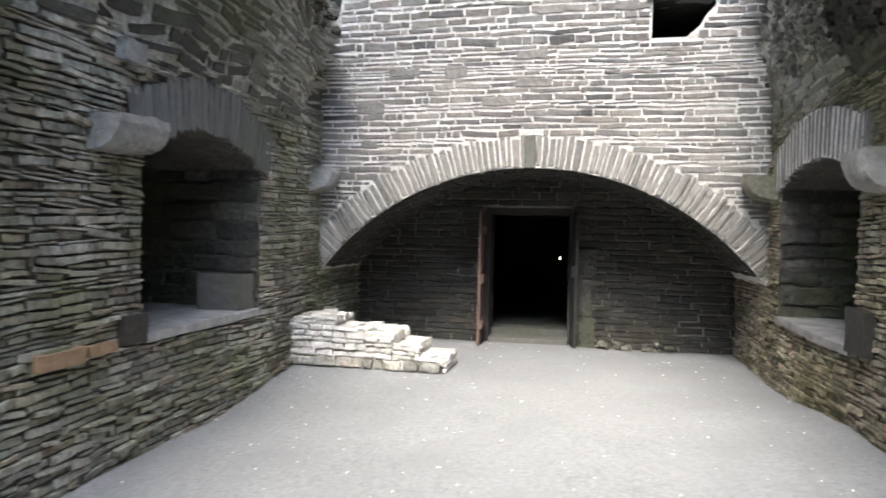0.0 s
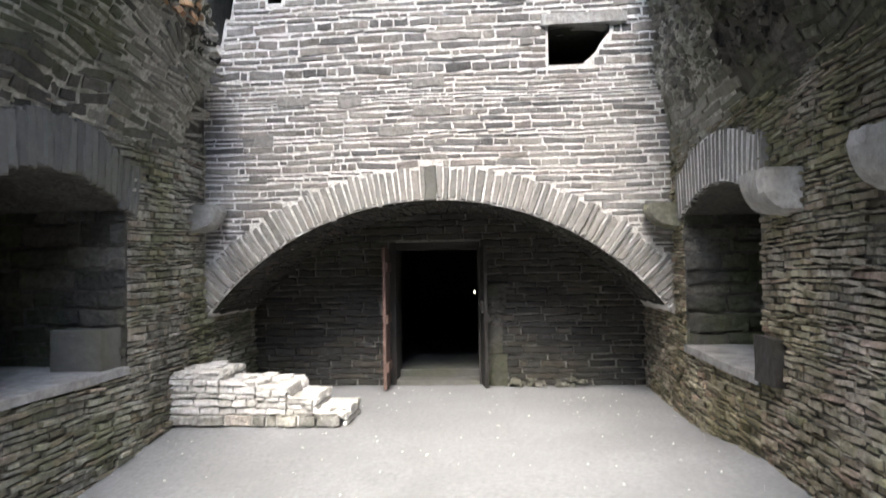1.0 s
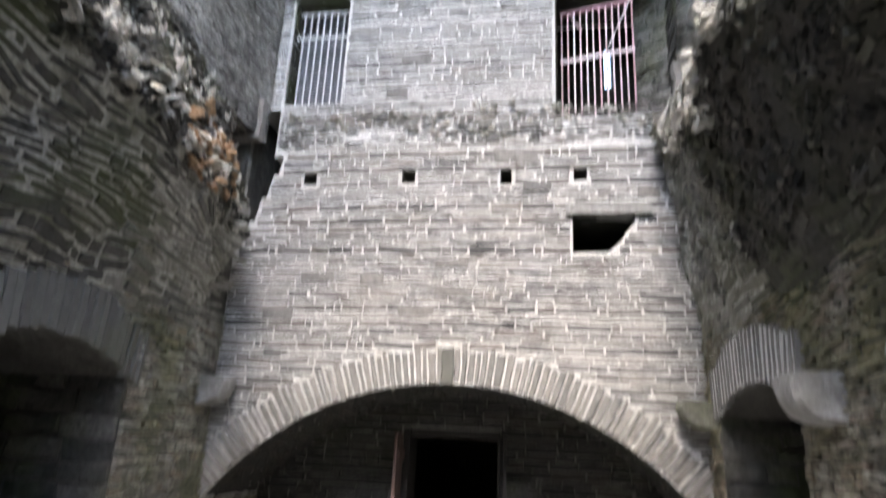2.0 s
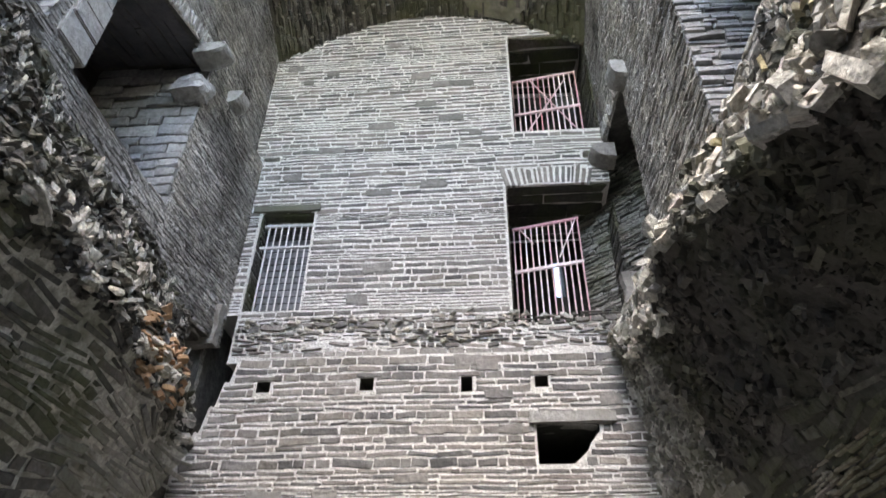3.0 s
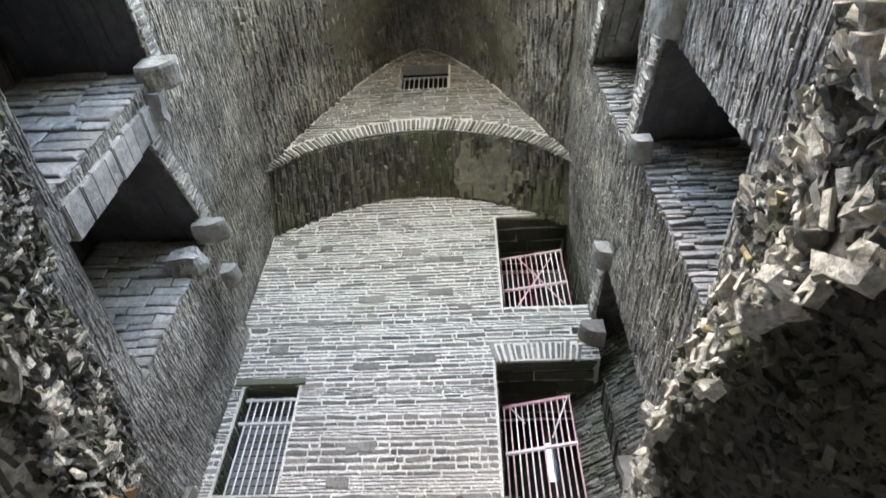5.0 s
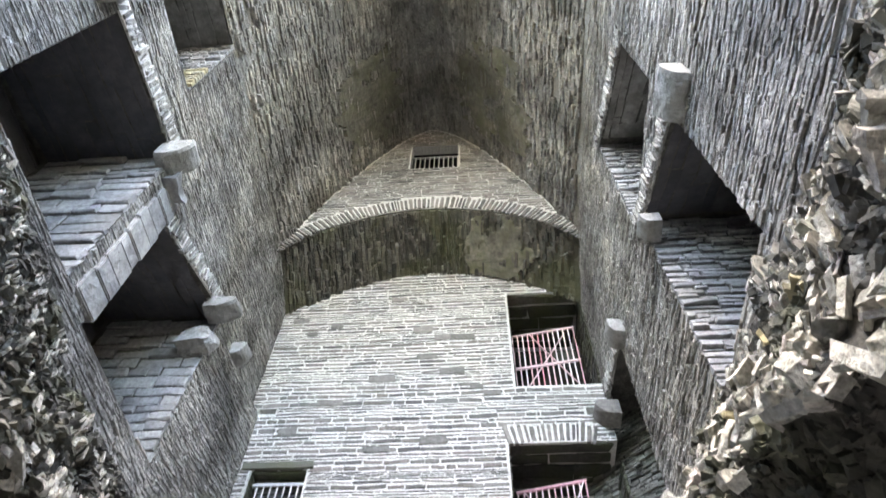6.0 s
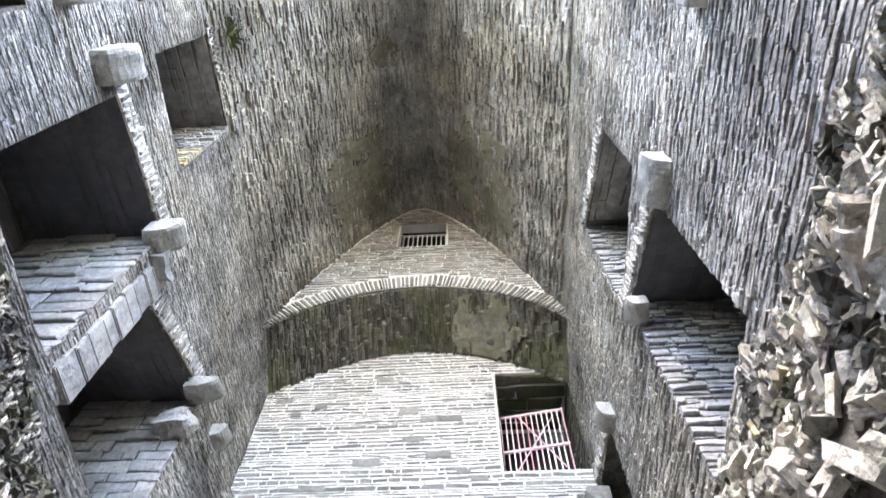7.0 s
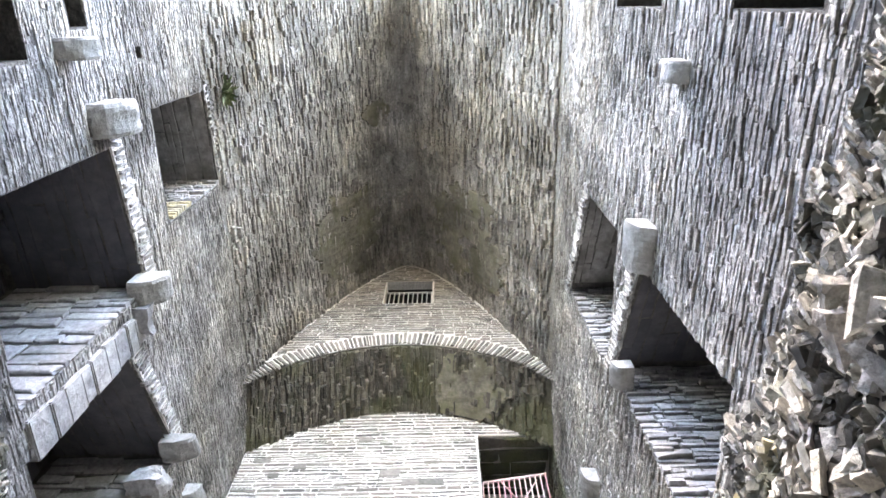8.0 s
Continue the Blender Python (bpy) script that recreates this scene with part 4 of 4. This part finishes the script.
# reveals of the side openings: far jambs keep their stone colour, the rest is coloured as shade
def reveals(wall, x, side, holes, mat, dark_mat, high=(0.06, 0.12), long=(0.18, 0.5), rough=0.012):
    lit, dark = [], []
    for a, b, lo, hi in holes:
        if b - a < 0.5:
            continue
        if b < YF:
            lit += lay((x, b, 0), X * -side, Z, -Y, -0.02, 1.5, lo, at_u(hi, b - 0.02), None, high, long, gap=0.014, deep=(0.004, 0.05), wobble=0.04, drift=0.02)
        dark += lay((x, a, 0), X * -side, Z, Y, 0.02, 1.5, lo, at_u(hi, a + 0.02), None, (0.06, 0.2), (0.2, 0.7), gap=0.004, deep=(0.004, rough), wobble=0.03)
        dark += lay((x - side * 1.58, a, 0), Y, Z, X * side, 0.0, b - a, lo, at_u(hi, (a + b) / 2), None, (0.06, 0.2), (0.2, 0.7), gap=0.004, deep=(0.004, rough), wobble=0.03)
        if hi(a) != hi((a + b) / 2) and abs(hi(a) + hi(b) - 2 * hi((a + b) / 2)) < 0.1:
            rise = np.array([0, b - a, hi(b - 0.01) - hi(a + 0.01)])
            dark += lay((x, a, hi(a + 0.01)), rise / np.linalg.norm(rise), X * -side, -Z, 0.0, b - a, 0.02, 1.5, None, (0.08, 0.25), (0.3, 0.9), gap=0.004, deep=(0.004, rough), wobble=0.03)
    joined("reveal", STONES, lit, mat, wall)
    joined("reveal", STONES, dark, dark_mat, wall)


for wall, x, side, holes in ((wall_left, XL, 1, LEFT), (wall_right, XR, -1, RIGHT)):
    # low openings: the shade inside is painted as near-black slate
    reveals(wall, x, side, holes[:1], SLATE_HAUNCH, SLATE_DARK_SHADED, (0.1, 0.3), (0.25, 0.6), 0.03)
    # light inside the topmost openings is put into a paler stone colour
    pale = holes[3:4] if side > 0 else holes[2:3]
    shaded = holes[1:3] if side > 0 else [holes[1], holes[3]]
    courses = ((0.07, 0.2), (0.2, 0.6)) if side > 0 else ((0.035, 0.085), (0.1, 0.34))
    reveals(wall, x, side, shaded, SLATE_BLUE, SHADED_COAT, *courses)
    reveals(wall, x, side, pale, SLATE_BLUE, LIT_COAT, (0.035, 0.085), (0.1, 0.34), 0.03)

# curved undersides: slates along y, following an arch
def curve_stones(curve, u0, u1, y0, y1, high=(0.022, 0.07), long=(0.05, 0.3), deep=(0.003, 0.05), fall=0.0):
    us = np.linspace(u0, u1, 400)
    zs = np.array([curve(u) for u in us])
    s = np.concatenate([[0], np.cumsum(np.hypot(np.diff(us), np.diff(zs)))])
    out, v = [], 0.0
    while v < s[-1] - 0.08:
        h = rng.uniform(*high)
        u, z = np.interp(v + h / 2, s, us), np.interp(v + h / 2, s, zs)
        u2, z2 = np.interp(v + h / 2 + 0.02, s, us), np.interp(v + h / 2 + 0.02, s, zs)
        t = np.array([u2 - u, 0, z2 - z])
        t /= np.linalg.norm(t)
        n = np.array([t[2], 0, -t[0]])
        y = y0
        while y < y1:
            w = min(rng.uniform(*long), y1 - y)
            if w < 0.05:
                break
            r = rng.normal(0, 0.08)
            a, b = Y * math.cos(r) + t * math.sin(r), t * math.cos(r) - Y * math.sin(r)
            out.append((int(rng.integers(len(STONES))), np.array([u, y + w / 2, z - fall * (y + w / 2 - y0)]), np.array([(a - Z * fall) * (w - 0.007), b * (h - 0.007), n * rng.uniform(*deep)])))
            y += w
        v += h
    return out


vault_stones = curve_stones(gable, XL + 0.02, XR - 0.02, 0.4, YA, high=(0.025, 0.085), long=(0.06, 0.36), deep=(0.0, 0.06))
vault_stones = [(k, at, ax * np.array([[1], [1], [1.0 + 0.9 * noise.noise(Vector(at * 2.1))]])) for k, at, ax in vault_stones if rng.random() > 0.1 + 0.3 * max(0.0, noise.noise(Vector(at * 2.7 + 5)))]
joined("stonework", STONES, vault_stones, SLATE_HIGH, ceiling)


def plaster_on(curve, u0, u1, y0, y1, keep, parent, label, proud=0.055, fall=0.0, marks=0.004):
    """What is left of a lime coat on a curved underside: ragged sheets with the ridges of the centering boards."""
    nu, ny = int((u1 - u0) / 0.03), int((y1 - y0) / 0.03)
    verts, faces = [], []
    for j in range(ny + 1):
        for i in range(nu + 1):
            u, y = u0 + (u1 - u0) * i / nu, y0 + (y1 - y0) * j / ny
            z, slope = curve(u), (curve(u + 0.01) - curve(u - 0.01)) / 0.02
            nrm = np.array([slope, 0, -1]) / math.hypot(slope, 1)
            d = proud + marks * (1 if (y * 7.3) % 1 < 0.45 else 0) + 0.03 * noise.noise(Vector((u * 3, y * 3, z * 3)))
            if not keep(u, y, z):
                d -= 0.09
            verts.append(np.array([u, y, z - fall * (y - y0)]) + nrm * d)
    for j in range(ny):
        for i in range(nu):
            if keep(u0 + (u1 - u0) * (i + 0.5) / nu, y0 + (y1 - y0) * (j + 0.5) / ny, 0):
                a = j * (nu + 1) + i
                faces.append((a, a + 1, a + nu + 2, a + nu + 1))
    ob = link("plaster_patch", verts, faces, PLASTER, parent)
    return tagged(ob, label)


def ragged(cu, cy, ru, ry):
    return lambda u, y, z: ((u - cu) / ru) ** 2 + ((y - cy) / ry) ** 2 + 1.5 * noise.noise(Vector((u * 2.5, y * 2.0, 4))) + 0.9 * noise.noise(Vector((u * 8, y * 6, 9))) < 0.8


plaster_on(gable, -1.9, -0.5, 3.4, 6.4, ragged(-1.15, 5.2, 0.6, 1.1), ceiling, "ragged remains of pale lime plaster")
plaster_on(gable, 0.6, 2.2, 3.4, 6.4, ragged(1.4, 5.2, 0.7, 1.1), ceiling, "ragged remains of pale lime plaster")
plaster_on(gable, -0.9, -0.2, 2.2, 3.2, ragged(-0.5, 2.7, 0.22, 0.3), ceiling, "ragged remains of pale lime plaster")
# the great arch's soffit stones have its shade in their colour
joined("soffit_stones", STONES, curve_stones(arch_line(ARCH["r"]), XL + 0.05, XR - 0.05, YF + 0.05, 9.0, deep=(0.01, 0.04)), SLATE_DARK_SHADED, wall_front)
# mossy soffit stones, darkened in colour for the shade under the arch
joined("soffit_stones", STONES, curve_stones(SQUINCH, XL + 0.05, XR - 0.05, YA + 0.03, YU, high=(0.03, 0.085), deep=(0.0, 0.1), fall=0.5), RUBBLE_SHADED, wall_gable)
plaster_on(SQUINCH, 0.55, 2.2, YA + 0.08, YU - 0.05, ragged(1.35, YA + 0.62, 0.75, 0.6), wall_gable, "mossy plaster patch under the flat arch", 0.1, 0.5, 0.0)
set_pieces(wall_gable, voussoirs((0.1, YA, 9.33), 3.12, 3.5, 147, 33, 80, X, Z, -Y, (0.012, 0.03), 0.62), SLATE_PALE, name="voussoir")

# lintels of the low openings: slates set on edge
def low_lintel(wall, x, side, hole, count, fill, mat):
    a, b, lo, hi = hole
    edges = np.linspace(a - 0.12, b + 0.12, count + 1)
    pieces = []
    for p, q in zip(edges[:-1], edges[1:]):
        m = (p + q) / 2
        base = hi(min(max(m, a), b))
        lean = (m - (a + b) / 2) * 0.28
        up = Z * math.cos(lean) + Y * math.sin(lean)
        low, top = base - 0.01, base + 0.44 + rng.uniform(-0.04, 0.04)
        pieces.append((int(rng.integers(len(STONES))), np.array([x, m, 0]) + up * 0.22 + Z * low, np.array([up * (top - low), Y * (q - p) * fill, X * side * rng.uniform(0.04, 0.046)])))
    set_pieces(wall, pieces, mat, name="lintel_slate")


low_lintel(wall_left, XL, 1, LEFT[0], 24, 1.0, LINTEL)
low_lintel(wall_right, XR, -1, RIGHT[0], 23, 0.66, SLATE_BLOCK)
def lintel_bed(x, side, a, b, low, high, out, parent, mat=MORTAR_PALE):
    """Lime bedding behind slates set on edge."""
    ys = np.linspace(a, b, 24)
    verts = [(x + side * d, y, at_u(f, min(max(y, a + 0.1), b - 0.1))) for d in (out, -0.05) for f in (low, high) for y in ys]
    n = len(ys)
    faces = []
    for i in range(n - 1):
        faces += [(i, i + 1, n + i + 1, n + i), (i, 2 * n + i, 2 * n + i + 1, i + 1), (n + i, n + i + 1, 3 * n + i + 1, 3 * n + i)]
    return link("lintel_bed", verts, faces, mat, parent)


lintel_bed(XR, -1, RIGHT[0][0] - 0.1, RIGHT[0][1] + 0.1, lambda u: RIGHT[0][3](u) + 0.01, lambda u: RIGHT[0][3](u) + 0.43, 0.037, wall_right)
for wall, x, side, holes in ((wall_left, XL, 1, LEFT[1:4]), (wall_right, XR, -1, RIGHT[1:4])):
    for a, b, lo, hi in holes:
        b = min(b, YF - 0.1)
        lintel_bed(x, side, a - 0.1, b + 0.1, lambda u, f=hi: f(u) + 0.01, lambda u, f=hi: f(u) + 0.25, 0.024, wall, MORTAR_PALE if side > 0 else MORTAR_GREY)
high_lintels = []
for x, side, holes in ((XL, 1, LEFT[1:4]), (XR, -1, RIGHT[1:4])):
    for a, b, lo, hi in holes:
        b = min(b, YF - 0.1)
        for u in np.arange(a - 0.1, b + 0.1, 0.075):
            high_lintels.append((side, (int(rng.integers(len(STONES))), np.array([x, u, hi(u) + 0.13 + rng.normal(0, 0.012)]), np.array([(Z + Y * rng.normal(0, 0.08)) * rng.uniform(0.17, 0.27), Y * rng.uniform(0.035, 0.06), X * side * rng.uniform(0.025, 0.06)]))))
joined("lintel_slates", STONES, [p for s, p in high_lintels if s > 0], SLATE_HIGH, wall_left)
joined("lintel_slates", STONES, [p for s, p in high_lintels if s < 0], SLATE_HIGH, wall_right)

# reveals of the openings in the upper front wall, their shade put into the colour
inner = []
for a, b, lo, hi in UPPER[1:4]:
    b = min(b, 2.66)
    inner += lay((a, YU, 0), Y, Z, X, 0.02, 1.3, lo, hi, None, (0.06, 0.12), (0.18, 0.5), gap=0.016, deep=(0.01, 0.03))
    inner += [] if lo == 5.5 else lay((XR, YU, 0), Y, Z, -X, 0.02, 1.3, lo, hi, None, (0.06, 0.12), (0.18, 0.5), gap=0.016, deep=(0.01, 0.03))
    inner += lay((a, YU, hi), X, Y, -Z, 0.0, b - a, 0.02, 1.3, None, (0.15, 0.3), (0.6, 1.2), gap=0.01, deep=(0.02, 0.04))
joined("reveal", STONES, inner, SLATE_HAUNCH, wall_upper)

# the left wall thickens towards the corner up to the level of the lost floor
C, D = np.array([XL, 5.95, 0]), np.array([-2.37, YU, 0])
along_return = (D - C) / np.linalg.norm(D - C)
out_of_return = np.array([along_return[1], -along_return[0], 0])
wall_return = panel("wall_return", C, along_return, Z, out_of_return, 0, float(np.linalg.norm(D - C)), 5.3, 8.38, 0.1, [], MORTAR_WALL, "dark slate facing thickening the wall towards the corner")
joined("stonework", STONES, lay(C, along_return, Z, out_of_return, 0.0, float(np.linalg.norm(D - C)) - 0.01, 5.3, 8.38, None, (0.014, 0.05), (0.06, 0.3), gap=0.006, deep=(0.0, 0.024), wobble=0.07, drift=0.03), SLATE_HIGH, wall_return)

# splayed wall that joins the lower barred opening to the opening beside it
A, B = np.array([2.34, 8.5, 0]), np.array([3.7, 7.3, 0])
along_splay = (B - A) / np.linalg.norm(B - A)
out_of_splay = np.array([along_splay[1], -along_splay[0], 0])
wall_splay = panel("wall_splay", A, along_splay, Z, out_of_splay, 0, float(np.linalg.norm(B - A)), 5.1, 8.7, 0.3, [], MORTAR_DARK, "dark splayed slate wall beside the barred opening")
joined("stonework", STONES, lay(A, along_splay, Z, out_of_splay, 0.0, float(np.linalg.norm(B - A)), 5.1, 8.6, None, (0.025, 0.075), (0.08, 0.35), gap=0.01, deep=(0.0, 0.05), wobble=0.05, drift=0.02), RUNNEL, wall_splay)

dress_haunch(haunch_right, at_r, 1, -0.6, YF - 0.02, 0.26, 2.5)
dress_haunch(haunch_left, at_l, -1, -0.2, 6.88, 0.9, 3.5)

# dark boxes added inside the small holes and gable window as their shade
def shade_box(points, y, deep):
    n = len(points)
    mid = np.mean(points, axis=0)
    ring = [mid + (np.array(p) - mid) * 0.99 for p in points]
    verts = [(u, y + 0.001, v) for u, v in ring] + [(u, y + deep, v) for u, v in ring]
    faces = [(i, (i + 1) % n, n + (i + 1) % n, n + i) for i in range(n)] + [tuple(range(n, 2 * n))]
    ob = link("hole_lining", verts, faces, SLATE_DARK_SHADED, wall_front)
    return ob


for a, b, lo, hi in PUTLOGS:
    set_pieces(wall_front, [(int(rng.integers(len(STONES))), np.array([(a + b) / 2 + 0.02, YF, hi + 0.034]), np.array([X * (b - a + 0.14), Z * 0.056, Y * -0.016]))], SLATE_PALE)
    shade_box([(a, lo), (b, lo), (b, hi), (a, hi)], YF, 0.5)
shade_box([(1.43, 3.78), (1.8, 3.78), (1.95, 3.92), (2.1, 4.13), (2.1, 4.21), (1.43, 4.21)], YF, 1.2)
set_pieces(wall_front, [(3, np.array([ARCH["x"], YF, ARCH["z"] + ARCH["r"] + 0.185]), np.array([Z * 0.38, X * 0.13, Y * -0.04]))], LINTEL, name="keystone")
shade_box([(-0.4, 14.2), (0.63, 14.2), (0.63, 15.35), (-0.4, 15.35)], YA + 0.2, 0.8)

# rust-stained and lichened stones
def tinted(parent, at, side, y0, y1, s0, s1, count, mat):
    out = []
    for _ in range(count):
        y, s = rng.uniform(y0, y1), rng.uniform(s0, s1)
        a, b, n = haunch_frame(at, y, s, side)
        size = rng.uniform(0.08, 0.2)
        q = np.array(Euler(rng.normal(0, 0.3, 3)).to_matrix()) @ np.array([a, n, b])
        out.append((int(rng.integers(len(SHARDS))), at(y, s) + n * 0.045, q * np.array([[size], [size * 0.8], [size * rng.uniform(0.15, 0.35)]])))
    set_pieces(parent, out, mat, pool=SHARDS)


tinted(haunch_left, at_l, -1, 5.45, 6.35, 0.9, 1.3, 60, OCHRE)
tinted(haunch_right, at_r, 1, 2.4, 4.6, 1.1, 1.5, 14, YELLOW)
set_pieces(wall_left, lay((XL + 0.04, 3.03, 0), -X, Z, -Y, 0.0, 0.42, 9.55, 10.2, None, (0.05, 0.09), (0.14, 0.3), gap=0.01, deep=(0.03, 0.05)), YELLOW, name="lichened_stone")
